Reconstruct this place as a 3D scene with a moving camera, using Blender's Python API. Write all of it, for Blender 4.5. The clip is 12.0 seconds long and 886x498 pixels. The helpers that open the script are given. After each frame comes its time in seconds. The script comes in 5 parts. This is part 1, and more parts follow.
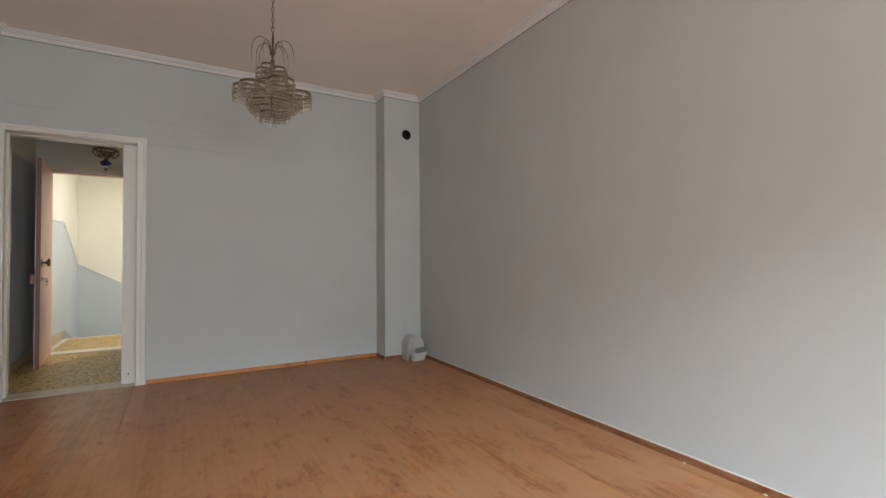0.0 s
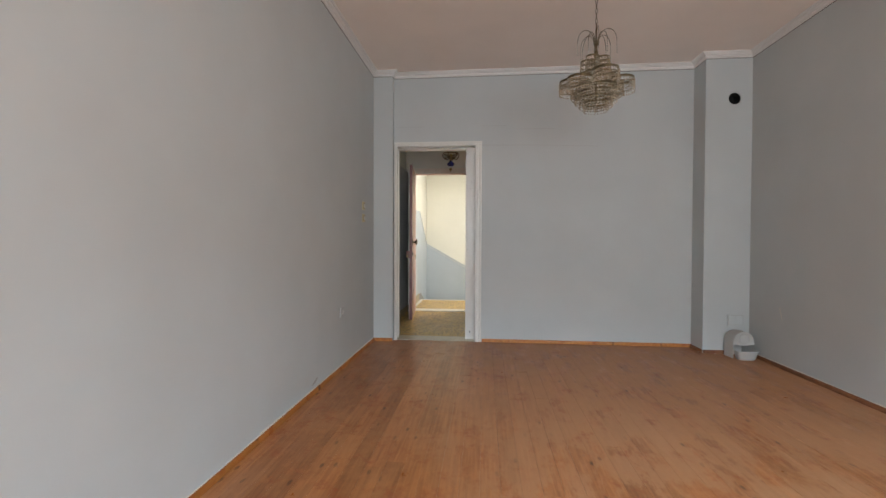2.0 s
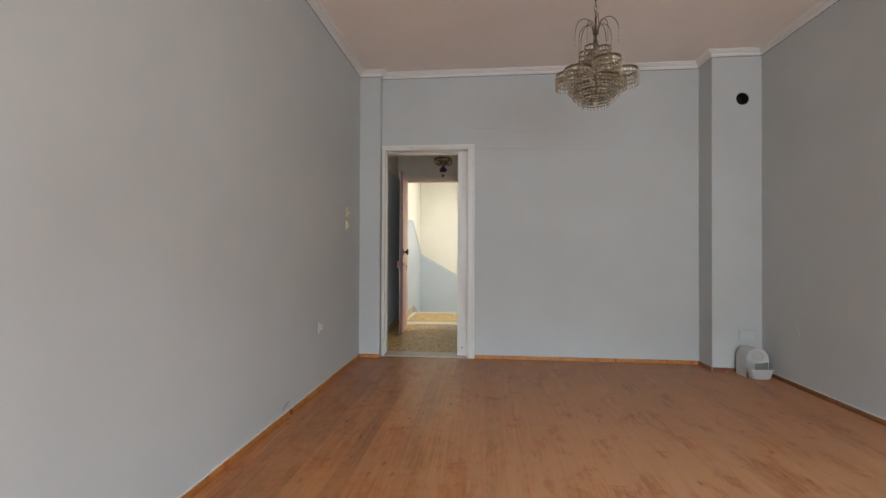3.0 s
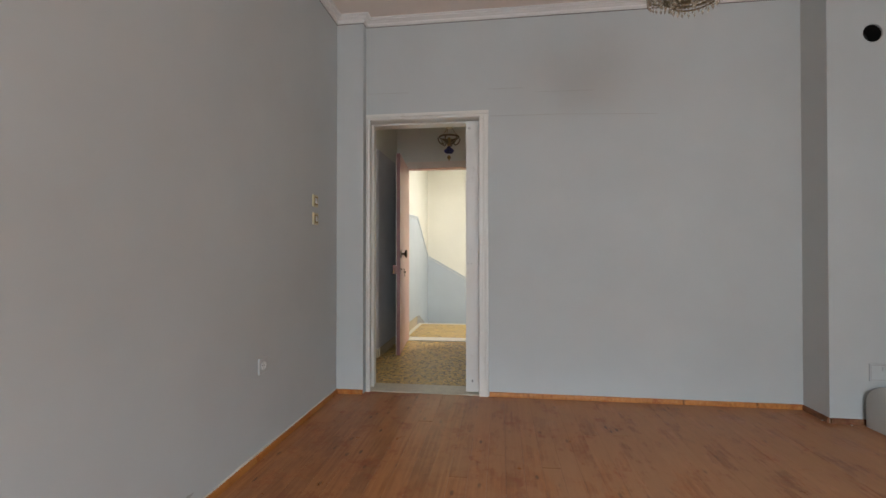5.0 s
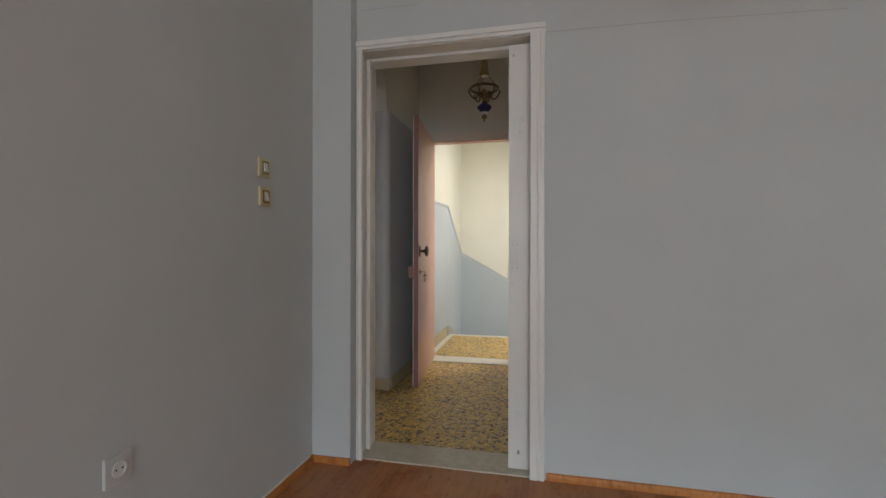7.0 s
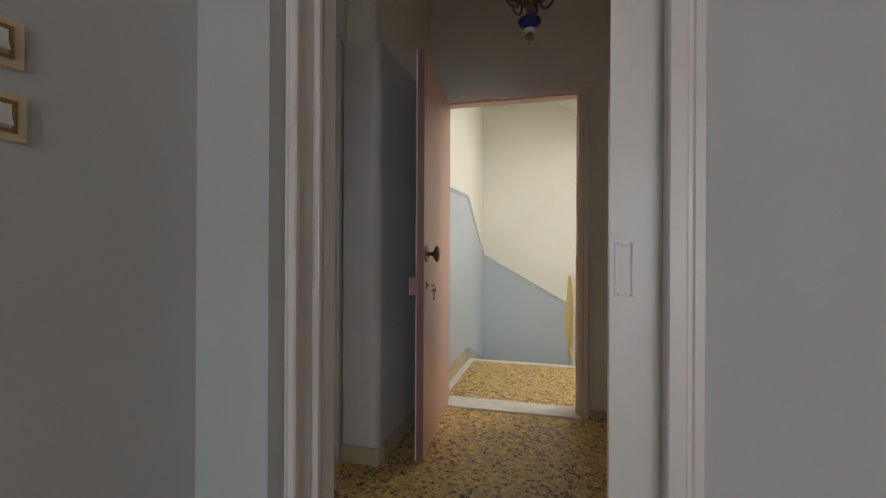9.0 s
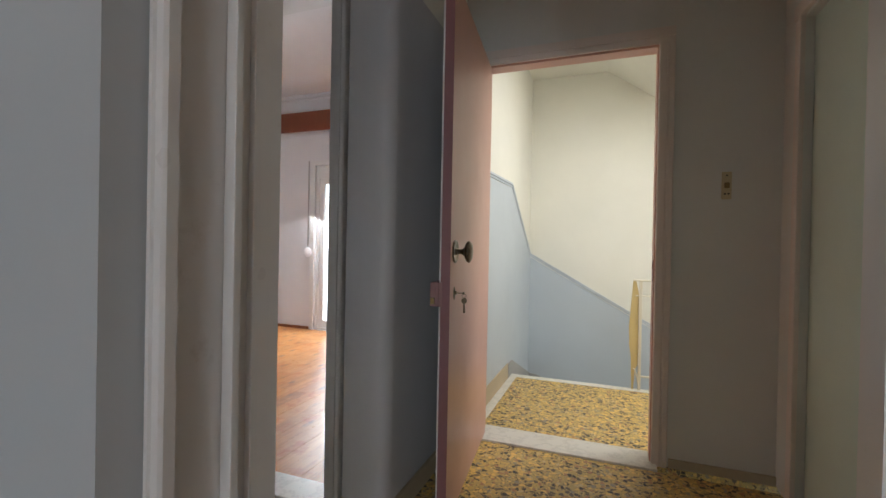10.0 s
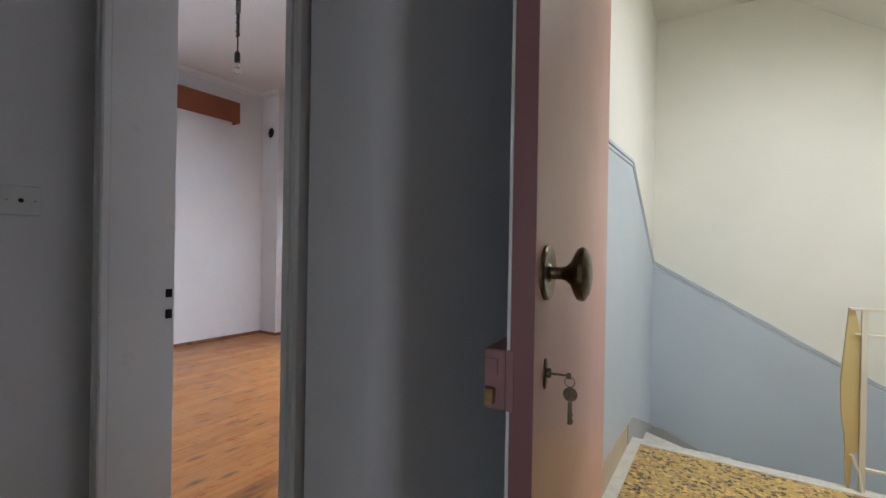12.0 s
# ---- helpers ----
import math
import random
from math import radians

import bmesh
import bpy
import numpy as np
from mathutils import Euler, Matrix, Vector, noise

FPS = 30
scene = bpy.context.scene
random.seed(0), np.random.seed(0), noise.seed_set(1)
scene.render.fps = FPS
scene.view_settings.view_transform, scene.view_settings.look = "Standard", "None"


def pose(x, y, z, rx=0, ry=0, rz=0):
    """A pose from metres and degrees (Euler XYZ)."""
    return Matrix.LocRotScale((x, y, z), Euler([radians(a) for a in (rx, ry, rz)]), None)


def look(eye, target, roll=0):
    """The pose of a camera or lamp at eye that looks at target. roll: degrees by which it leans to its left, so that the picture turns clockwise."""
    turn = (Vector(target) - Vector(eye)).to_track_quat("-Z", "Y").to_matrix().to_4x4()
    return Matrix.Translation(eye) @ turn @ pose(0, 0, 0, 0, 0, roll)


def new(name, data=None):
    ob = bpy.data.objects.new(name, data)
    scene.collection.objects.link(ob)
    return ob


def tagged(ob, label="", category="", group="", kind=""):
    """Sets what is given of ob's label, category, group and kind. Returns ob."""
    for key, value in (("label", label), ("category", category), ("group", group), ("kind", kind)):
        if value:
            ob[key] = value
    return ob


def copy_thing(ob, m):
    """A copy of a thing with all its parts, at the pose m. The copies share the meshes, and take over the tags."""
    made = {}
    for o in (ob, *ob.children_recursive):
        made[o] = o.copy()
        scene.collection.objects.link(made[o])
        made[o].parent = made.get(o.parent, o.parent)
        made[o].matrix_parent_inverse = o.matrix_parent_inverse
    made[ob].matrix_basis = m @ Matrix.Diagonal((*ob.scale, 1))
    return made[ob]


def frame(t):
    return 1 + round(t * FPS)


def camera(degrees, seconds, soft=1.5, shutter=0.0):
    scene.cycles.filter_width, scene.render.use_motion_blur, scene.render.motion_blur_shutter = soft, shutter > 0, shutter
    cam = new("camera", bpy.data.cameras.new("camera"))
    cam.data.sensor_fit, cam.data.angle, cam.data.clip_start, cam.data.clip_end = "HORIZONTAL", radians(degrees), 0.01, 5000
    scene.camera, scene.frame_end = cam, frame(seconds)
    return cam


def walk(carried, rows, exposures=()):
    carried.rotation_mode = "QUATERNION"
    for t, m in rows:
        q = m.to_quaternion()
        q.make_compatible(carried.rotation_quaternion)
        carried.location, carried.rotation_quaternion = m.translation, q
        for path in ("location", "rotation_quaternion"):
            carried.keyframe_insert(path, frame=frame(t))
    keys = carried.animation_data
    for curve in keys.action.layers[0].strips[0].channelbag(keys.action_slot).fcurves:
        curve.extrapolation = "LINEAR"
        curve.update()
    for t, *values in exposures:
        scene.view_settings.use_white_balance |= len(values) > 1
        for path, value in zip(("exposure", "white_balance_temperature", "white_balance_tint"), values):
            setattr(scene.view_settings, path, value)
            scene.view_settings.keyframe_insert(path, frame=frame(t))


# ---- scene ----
cam = camera(90.4, 12.0)
PATH = [
    (0, (1.497, -4.764, 1.101), (2.507, -3.038, 1.146), -0.4),
    (0.5, (1.37, -4.865, 1.101), (1.913, -2.94, 1.1), -0.8),
    (1, (1.296, -4.963, 1.124), (1.258, -2.963, 1.106), -0.2),
    (1.5, (1.239, -4.96, 1.106), (0.993, -2.975, 1.08), 0.2),
    (2, (1.234, -4.853, 1.106), (1.042, -2.863, 1.071), 0.2),
    (2.5, (1.296, -4.722, 1.079), (1.096, -2.732, 1.101), 0.6),
    (4.3, (1.281, -3.836, 1.094), (1.146, -1.84, 1.093), -1.3),
    (4.5, (1.283, -3.704, 1.092), (1.048, -1.718, 1.098), -0.5),
    (5, (1.282, -3.41, 1.099), (1.023, -1.427, 1.118), 0.0),
    (5.5, (1.242, -3.087, 1.135), (1.034, -1.098, 1.177), 0.1),
    (6, (1.252, -2.782, 1.12), (0.94, -0.809, 1.2), -0.6),
    (6.5, (1.247, -2.477, 1.126), (0.764, -0.537, 1.175), 0.6),
    (7, (1.174, -2.181, 1.117), (0.737, -0.229, 1.113), 0.1),
    (7.5, (1.101, -1.896, 1.111), (0.649, 0.052, 1.115), -1.0),
    (7.7, (1.087, -1.782, 1.112), (0.596, 0.157, 1.142), -0.9),
    (9.3, (0.862, -0.831, 1.119), (0.345, 1.101, 1.116), 0.4),
    (9.5, (0.839, -0.716, 1.11), (0.28, 1.205, 1.117), -0.1),
    (10, (0.796, -0.427, 1.113), (0.089, 1.444, 1.1), 1.1),
    (10.5, (0.702, -0.172, 1.116), (0.091, 1.732, 1.104), 0.7),
    (11, (0.601, 0.087, 1.14), (0.094, 2.021, 1.162), -0.6),
    (11.5, (0.537, 0.353, 1.13), (-0.153, 2.23, 1.158), -0.4),
    (12, (0.462, 0.536, 1.131), (-0.612, 2.223, 1.124), 1.0),
]
walk(cam, [(t, look(eye, target, roll)) for t, eye, target, roll in PATH],
     exposures=[(0.0, 0.10, 6900, 10), (0.5, 0.26, 6800, 10), (1.5, 0.25, 6700, 10), (2.5, 0.29, 6700, 10), (4.5, 0.27, 6650, 10), (5.5, 0.15, 6650, 10), (7.5, -0.10, 6650, 10), (9.5, -0.30, 6500, 10), (10.0, -0.02, 6300, 10), (10.5, -0.02, 6150, 10), (11.0, -0.22, 6250, 10), (11.5, -0.26, 6000, 10), (12.0, -0.20, 5900, 10)])

# ---------------------------------------------------------------- light
world = bpy.data.worlds.new("sky")
scene.world = world
world.use_nodes = True
wn = world.node_tree.nodes
sky = wn.new("ShaderNodeTexSky")
sky.sky_type, sky.sun_disc = "NISHITA", False
sky.sun_elevation, sky.sun_rotation = radians(46), radians(51)
world.node_tree.links.new(sky.outputs[0], wn["Background"].inputs[0])
wn["Background"].inputs[1].default_value = 0.10


def area(name, m, w, h, power, colour):
    d = bpy.data.lights.new(name, "AREA")
    d.shape, d.size, d.size_y, d.energy, d.color = "RECTANGLE", w, h, power, colour
    ob = new(name, d)
    ob.matrix_world = m
    return ob


sun_data = bpy.data.lights.new("sun", "SUN")
sun_data.energy, sun_data.angle, sun_data.color = 0.9, radians(14), (1.0, 0.96, 0.9)
new("sun", sun_data).matrix_world = look((0, 0, 0), (-0.55, -0.45, -0.75))

# sky light standing in the real openings
area("window_light", look((2.3, -7.64, 1.35), (2.2, -5.1, 0.9)), 2.5, 2.0, 104, (0.80, 0.90, 1.0))
area("sky_light", look((0.2, -14.0, 5.5), (2.4, -7.5, 1.6)), 11.0, 2.6, 6200, (0.64, 0.82, 1.0))
area("balcony_light", look((-2.2, 4.52, 1.15), (-2.3, 3.2, 0.0)), 1.25, 1.8, 92, (0.93, 0.96, 1.0))
area("side_window_light", look((-4.62, 2.1, 1.55), (-1.0, 2.2, 0.6)), 0.9, 1.2, 25, (0.9, 0.95, 1.0))
area("skylight_light", look((1.78, 2.81, 2.36), (1.45, 2.87, 1.32)), 0.78, 1.4, 44, (1.0, 0.98, 0.93))


# ---------------------------------------------------------------- materials
def mat(name, rough=0.6, metal=0.0):
    m = bpy.data.materials.new(name)
    m.use_nodes = True
    b = m.node_tree.nodes["Principled BSDF"]
    b.inputs["Roughness"].default_value, b.inputs["Metallic"].default_value = rough, metal
    return m, m.node_tree, b


def node(tree, kind, **values):
    n = tree.nodes.new(kind)
    for k, v in values.items():
        n.inputs[k.replace("_", " ")].default_value = v
    return n


def ramp(tree, fac, stops):
    r = tree.nodes.new("ShaderNodeValToRGB")
    while len(r.color_ramp.elements) < len(stops):
        r.color_ramp.elements.new(0.5)
    for e, (p, c) in zip(r.color_ramp.elements, stops):
        e.position, e.color = p, (*c, 1)
    tree.links.new(fac, r.inputs[0])
    return r.outputs[0]


def mix(tree, fac, a, b, how="MIX"):
    n = tree.nodes.new("ShaderNodeMix")
    n.data_type, n.blend_type = "RGBA", how
    for sock, v in ((n.inputs[0], fac), (n.inputs[6], a), (n.inputs[7], b)):
        if isinstance(v, (int, float)):
            sock.default_value = v
        elif isinstance(v, tuple):
            sock.default_value = (*v, 1)
        else:
            tree.links.new(v, sock)
    return n.outputs[2]


def coords(tree, scale=(1, 1, 1)):
    g = tree.nodes.new("ShaderNodeTexCoord")
    mp = tree.nodes.new("ShaderNodeMapping")
    mp.inputs["Scale"].default_value = scale
    tree.links.new(g.outputs["Object"], mp.inputs[0])
    return mp.outputs[0]


def noise_fac(tree, vec, scale, detail=3.0, rough=0.55):
    n = node(tree, "ShaderNodeTexNoise", Scale=scale, Detail=detail, Roughness=rough)
    tree.links.new(vec, n.inputs["Vector"])
    return n.outputs["Fac"]


def bump(tree, bsdf, height, strength=0.1, distance=0.004):
    b = node(tree, "ShaderNodeBump", Strength=strength, Distance=distance)
    tree.links.new(height, b.inputs["Height"])
    tree.links.new(b.outputs[0], bsdf.inputs["Normal"])


def painted(name, colour, vary=0.07, rough=0.6, dirt=None, grain=70.0, relief=0.12):
    """Brushed or rolled paint: broad stains, fine orange peel."""
    m, t, b = mat(name, rough)
    v = coords(t)
    broad = noise_fac(t, v, 1.3, 4.0)
    lo = tuple(max(0, c * (1 - vary)) for c in colour)
    hi = tuple(min(1, c * (1 + vary * 0.6)) for c in colour)
    c = ramp(t, broad, [(0.3, lo), (0.7, hi)])
    if dirt:
        d = ramp(t, noise_fac(t, v, 9.0, 6.0, 0.7), [(0.62, (0, 0, 0)), (0.78, (1, 1, 1))])
        c = mix(t, d, c, dirt)
    t.links.new(c, b.inputs["Base Color"])
    r = node(t, "ShaderNodeMapRange", To_Min=rough - 0.08, To_Max=rough + 0.1)
    t.links.new(noise_fac(t, v, 6.0), r.inputs[0])
    t.links.new(r.outputs[0], b.inputs["Roughness"])
    bump(t, b, noise_fac(t, v, grain, 2.0), relief, 0.003)
    return m


def pine(name, dark, mid, light, rough=0.33, wear=0.5, knots=0.11, worn_from=None, knot_colour=None):
    """Varnished pine boards: long grain, knots and worn patches; each board differs."""
    m, t, b = mat(name, rough)
    info = t.nodes.new("ShaderNodeObjectInfo")
    g = t.nodes.new("ShaderNodeTexCoord")
    shift = t.nodes.new("ShaderNodeVectorMath")
    shift.operation = "MULTIPLY_ADD"
    shift.inputs[1].default_value = (37, 53, 11)
    t.links.new(info.outputs["Random"], shift.inputs[0])
    t.links.new(g.outputs["Object"], shift.inputs[2])
    mp = t.nodes.new("ShaderNodeMapping")
    mp.inputs["Scale"].default_value = (26, 1.1, 8)
    t.links.new(shift.outputs[0], mp.inputs[0])
    grain = noise_fac(t, mp.outputs[0], 2.2, 5.0, 0.62)
    c = ramp(t, grain, [(0.28, dark), (0.5, mid), (0.74, light)])
    hue = ramp(t, info.outputs["Random"], [(0.0, (0.80, 0.76, 0.73)), (0.5, (0.99, 0.97, 0.95)), (1.0, (1.16, 1.13, 1.10))])
    c = mix(t, 1.0, c, hue, "MULTIPLY")
    # knots
    kp = t.nodes.new("ShaderNodeMapping")
    kp.inputs["Scale"].default_value = (9.5, 3.6, 1)
    t.links.new(shift.outputs[0], kp.inputs[0])
    vor = node(t, "ShaderNodeTexVoronoi", Scale=1.0)
    vor.voronoi_dimensions = "2D"
    t.links.new(kp.outputs[0], vor.inputs["Vector"])
    knot = ramp(t, vor.outputs["Distance"], [(0.05, (0.85, 0.85, 0.85)), (knots, (0, 0, 0))])
    pick = t.nodes.new("ShaderNodeSeparateColor")
    t.links.new(vor.outputs["Color"], pick.inputs[0])
    knot = mix(t, 1.0, knot, ramp(t, pick.outputs[0], [(0.45, (0, 0, 0)), (0.6, (1, 1, 1))]), "MULTIPLY")
    c = mix(t, knot, c, knot_colour or tuple(x * 0.30 for x in dark))
    # worn, paler and redder patches over the whole floor
    wv = t.nodes.new("ShaderNodeNewGeometry")
    patch = noise_fac(t, wv.outputs["Position"], 1.7, 7.0, 0.66)
    p1 = ramp(t, patch, [(0.49, (0, 0, 0)), (0.62, (wear, wear, wear))])
    c = mix(t, p1, c, (light[0] * 1.03, light[1] * 1.08, light[2] * 1.12))
    fine = noise_fac(t, wv.outputs["Position"], 5.5, 8.0, 0.75)
    p2 = ramp(t, fine, [(0.53, (0, 0, 0)), (0.63, (0.72, 0.72, 0.72))])
    c = mix(t, p2, c, (dark[0] * 1.15, dark[1] * 0.7, dark[2] * 0.6))
    fp = t.nodes.new("ShaderNodeMapping")
    fp.inputs["Scale"].default_value = (1.0, 0.45, 1.0)
    t.links.new(wv.outputs["Position"], fp.inputs[0])
    fleck = ramp(t, noise_fac(t, fp.outputs[0], 17.0, 5.0, 0.7), [(0.52, (0, 0, 0)), (0.62, (0.4, 0.4, 0.4))])
    c = mix(t, fleck, c, (light[0] * 1.08, light[1] * 0.98, light[2] * 0.85))
    # long scuffs along the boards, most on the trodden side, and a few grey marks
    at = t.nodes.new("ShaderNodeSeparateXYZ")
    t.links.new(wv.outputs["Position"], at.inputs[0])
    trodden = node(t, "ShaderNodeMapRange", From_Min=0.9, From_Max=2.2, To_Min=0.12, To_Max=1.0)
    t.links.new(at.outputs[0], trodden.inputs[0])
    sm = t.nodes.new("ShaderNodeMapping")
    sm.inputs["Scale"].default_value = (1.0, 0.16, 1.0)
    t.links.new(wv.outputs["Position"], sm.inputs[0])
    for scale, lo, hi, most, tone in ((30.0, 0.50, 0.64, 0.55, (light[0] * 1.12, light[1] * 1.22, light[2] * 1.6)),
                                      (19.0, 0.54, 0.66, 0.42, (dark[0] * 1.05, dark[1] * 0.95, dark[2] * 1.1)),
                                      (5.0, 0.50, 0.60, 0.35, (light[0] * 1.05, light[1] * 0.92, light[2] * 0.8))):
        streak = ramp(t, noise_fac(t, sm.outputs[0], scale, 5.0, 0.7), [(lo, (0, 0, 0)), (hi, (most, most, most))])
        c = mix(t, mix(t, 1.0, streak, trodden.outputs[0], "MULTIPLY"), c, tone)
    grey = ramp(t, noise_fac(t, fp.outputs[0], 8.5, 5.0, 0.7), [(0.655, (0, 0, 0)), (0.72, (0.5, 0.5, 0.5))])
    c = mix(t, grey, c, (0.17, 0.11, 0.085))
    rr = node(t, "ShaderNodeMapRange", To_Min=rough - 0.10, To_Max=rough + 0.28)
    t.links.new(fine, rr.inputs[0])
    gloss = rr.outputs[0]
    if worn_from:
        # the varnish has gone from the trodden side, but for islands of it
        sep = t.nodes.new("ShaderNodeSeparateXYZ")
        t.links.new(wv.outputs["Position"], sep.inputs[0])
        side = node(t, "ShaderNodeMapRange", From_Min=worn_from[0], From_Max=worn_from[1])
        t.links.new(sep.outputs[0], side.inputs[0])
        both = t.nodes.new("ShaderNodeMath")
        both.operation = "MULTIPLY_ADD"
        both.inputs[1].default_value = 1.3
        t.links.new(noise_fac(t, wv.outputs["Position"], 1.1, 5.0, 0.6), both.inputs[0])
        t.links.new(side.outputs[0], both.inputs[2])
        walked = ramp(t, both.outputs[0], [(0.62, (0, 0, 0)), (1.0, (1, 1, 1))])
        islands = ramp(t, noise_fac(t, fp.outputs[0], 6.5, 6.0, 0.66), [(0.495, (1, 1, 1)), (0.555, (0, 0, 0))])
        bare = t.nodes.new("ShaderNodeMath")
        bare.operation = "MULTIPLY"
        t.links.new(walked, bare.inputs[0])
        t.links.new(islands, bare.inputs[1])
        thin = t.nodes.new("ShaderNodeMath")
        thin.operation = "MULTIPLY"
        thin.inputs[1].default_value = 0.74
        t.links.new(bare.outputs[0], thin.inputs[0])
        c = mix(t, thin.outputs[0], c, (0.44, 0.220, 0.108))
        dull = node(t, "ShaderNodeMapRange", To_Max=0.48)
        t.links.new(bare.outputs[0], dull.inputs[0])
        t.links.new(gloss, dull.inputs["To Min"])
        gloss = dull.outputs[0]
    t.links.new(c, b.inputs["Base Color"])
    t.links.new(gloss, b.inputs["Roughness"])
    b.inputs["Specular IOR Level"].default_value = 0.34
    bump(t, b, grain, 0.10, 0.002)
    return m


def terrazzo(name, ground, ochre):
    """Cement with broken stone chips, honed and worn."""
    m, t, b = mat(name, 0.42)
    v = coords(t)
    warp = node(t, "ShaderNodeTexNoise", Scale=22.0, Detail=2.0)
    t.links.new(v, warp.inputs["Vector"])
    add = t.nodes.new("ShaderNodeVectorMath")
    add.operation = "MULTIPLY_ADD"
    add.inputs[1].default_value = (0.009, 0.009, 0.009)
    t.links.new(warp.outputs["Color"], add.inputs[0])
    t.links.new(v, add.inputs[2])
    cells = []
    for scale, lo, hi in ((47.0, 0.06, 0.10), (105.0, 0.06, 0.11)):
        edge = node(t, "ShaderNodeTexVoronoi", Scale=scale)
        edge.feature = "DISTANCE_TO_EDGE"
        vo = node(t, "ShaderNodeTexVoronoi", Scale=scale)
        t.links.new(add.outputs[0], edge.inputs["Vector"])
        t.links.new(add.outputs[0], vo.inputs["Vector"])
        inside = ramp(t, edge.outputs["Distance"], [(lo, (0, 0, 0)), (hi, (1, 1, 1))])
        sep = t.nodes.new("ShaderNodeSeparateColor")
        t.links.new(vo.outputs["Color"], sep.inputs[0])
        stone = ramp(t, sep.outputs[0], [(0.0, (0.060, 0.042, 0.026)), (0.15, (0.15, 0.105, 0.06)), (0.25, (0.44, 0.21, 0.09)), (0.31, (0.30, 0.25, 0.17)), (0.37, ground),
                                         (0.56, ochre), (0.74, tuple(x * 1.3 for x in ochre)), (0.93, (0.62, 0.46, 0.22))])
        stone.node.color_ramp.interpolation = "CONSTANT"
        few = ramp(t, sep.outputs[1], [(0.16, (0, 0, 0)), (0.18, (1, 1, 1))])
        cells.append((mix(t, 1.0, inside, few, "MULTIPLY"), stone))
    broad = ramp(t, noise_fac(t, v, 2.0), [(0.3, tuple(x * 0.86 for x in ground)), (0.7, ground)])
    c = mix(t, cells[1][0], broad, cells[1][1])
    c = mix(t, cells[0][0], c, cells[0][1])
    t.links.new(c, b.inputs["Base Color"])
    rr = node(t, "ShaderNodeMapRange", To_Min=0.3, To_Max=0.55)
    t.links.new(noise_fac(t, v, 4.0), rr.inputs[0])
    t.links.new(rr.outputs[0], b.inputs["Roughness"])
    bump(t, b, cells[0][0], 0.04, 0.001)
    return m


def marble(name, colour):
    m, t, b = mat(name, 0.35)
    v = coords(t, (1, 1, 1))
    n1 = noise_fac(t, v, 5.0, 8.0, 0.7)
    vein = ramp(t, n1, [(0.46, colour), (0.5, tuple(c * 0.84 for c in colour)), (0.54, colour)])
    soil = ramp(t, noise_fac(t, v, 9.0, 6.0, 0.7), [(0.58, (0, 0, 0)), (0.8, (0.35, 0.35, 0.35))])
    t.links.new(mix(t, soil, vein, (0.34, 0.29, 0.22)), b.inputs["Base Color"])
    bump(t, b, noise_fac(t, v, 40.0), 0.05, 0.002)
    return m


def metal(name, colour, rough=0.35, spots=0.5):
    m, t, b = mat(name, rough, 1.0)
    v = coords(t)
    f = noise_fac(t, v, 60.0, 4.0)
    t.links.new(ramp(t, f, [(0.35, tuple(c * spots for c in colour)), (0.65, colour)]), b.inputs["Base Color"])
    return m


def glass_material(name, colour, weight=1.0, rough=0.0):
    m, t, b = mat(name, rough)
    b.inputs["Base Color"].default_value = (*colour, 1)
    b.inputs["Transmission Weight"].default_value = weight
    b.inputs["IOR"].default_value = 1.45
    return m


WALL = painted("wall_paint", (0.541, 0.562, 0.557), 0.05, 0.62)
CEIL = painted("ceiling_paint", (0.88, 0.785, 0.715), 0.05, 0.7)
PLASTER = painted("crown_plaster", (0.80, 0.775, 0.75), 0.05, 0.6)
HALLPAINT = painted("hall_paint", (0.745, 0.755, 0.695), 0.06, 0.6)
HALLBLUE = painted("hall_blue_paint", (0.55, 0.55, 0.565), 0.06, 0.55)
WHITEROOM = painted("white_room_paint", (0.71, 0.71, 0.72), 0.05, 0.65)
CREAM = painted("stairwell_cream_paint", (0.79, 0.77, 0.685), 0.05, 0.6)
DADO = painted("dado_blue_paint", (0.50, 0.555, 0.605), 0.05, 0.42)
DADOTRIM = painted("dado_trim_paint", (0.50, 0.55, 0.60), 0.05, 0.42)
GLOSS = painted("door_gloss_paint", (0.78, 0.76, 0.715), 0.06, 0.30, (0.60, 0.56, 0.50), 30.0, 0.05)
GREYGLOSS = painted("grey_white_gloss_paint", (0.60, 0.605, 0.60), 0.06, 0.32, (0.50, 0.49, 0.46), 30.0, 0.05)
PINK = painted("pink_door_paint", (0.63, 0.365, 0.285), 0.10, 0.36, None, 25.0, 0.05)
# door edge: redder than the face, and darkened to carry its shade
SHADEDEDGE = painted("shaded_maroon_edge", (0.235, 0.098, 0.098), 0.10, 0.4, None, 25.0, 0.05)
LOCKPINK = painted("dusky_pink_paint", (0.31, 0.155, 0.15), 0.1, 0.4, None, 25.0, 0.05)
PALEGREEN = painted("pale_green_door_paint", (0.68, 0.78, 0.67), 0.06, 0.35, None, 25.0, 0.05)
YELLOW = painted("railing_yellow_paint", (0.66, 0.52, 0.24), 0.16, 0.4, (0.62, 0.58, 0.48), 60.0, 0.12)
RAILWHITE = painted("railing_cream_paint", (0.72, 0.67, 0.54), 0.10, 0.4)
PLASTIC = painted("white_plastic", (0.72, 0.72, 0.70), 0.03, 0.35, None, 120.0, 0.02)
SOCKETPLASTIC = painted("grey_white_plastic", (0.52, 0.525, 0.52), 0.03, 0.4, None, 120.0, 0.02)
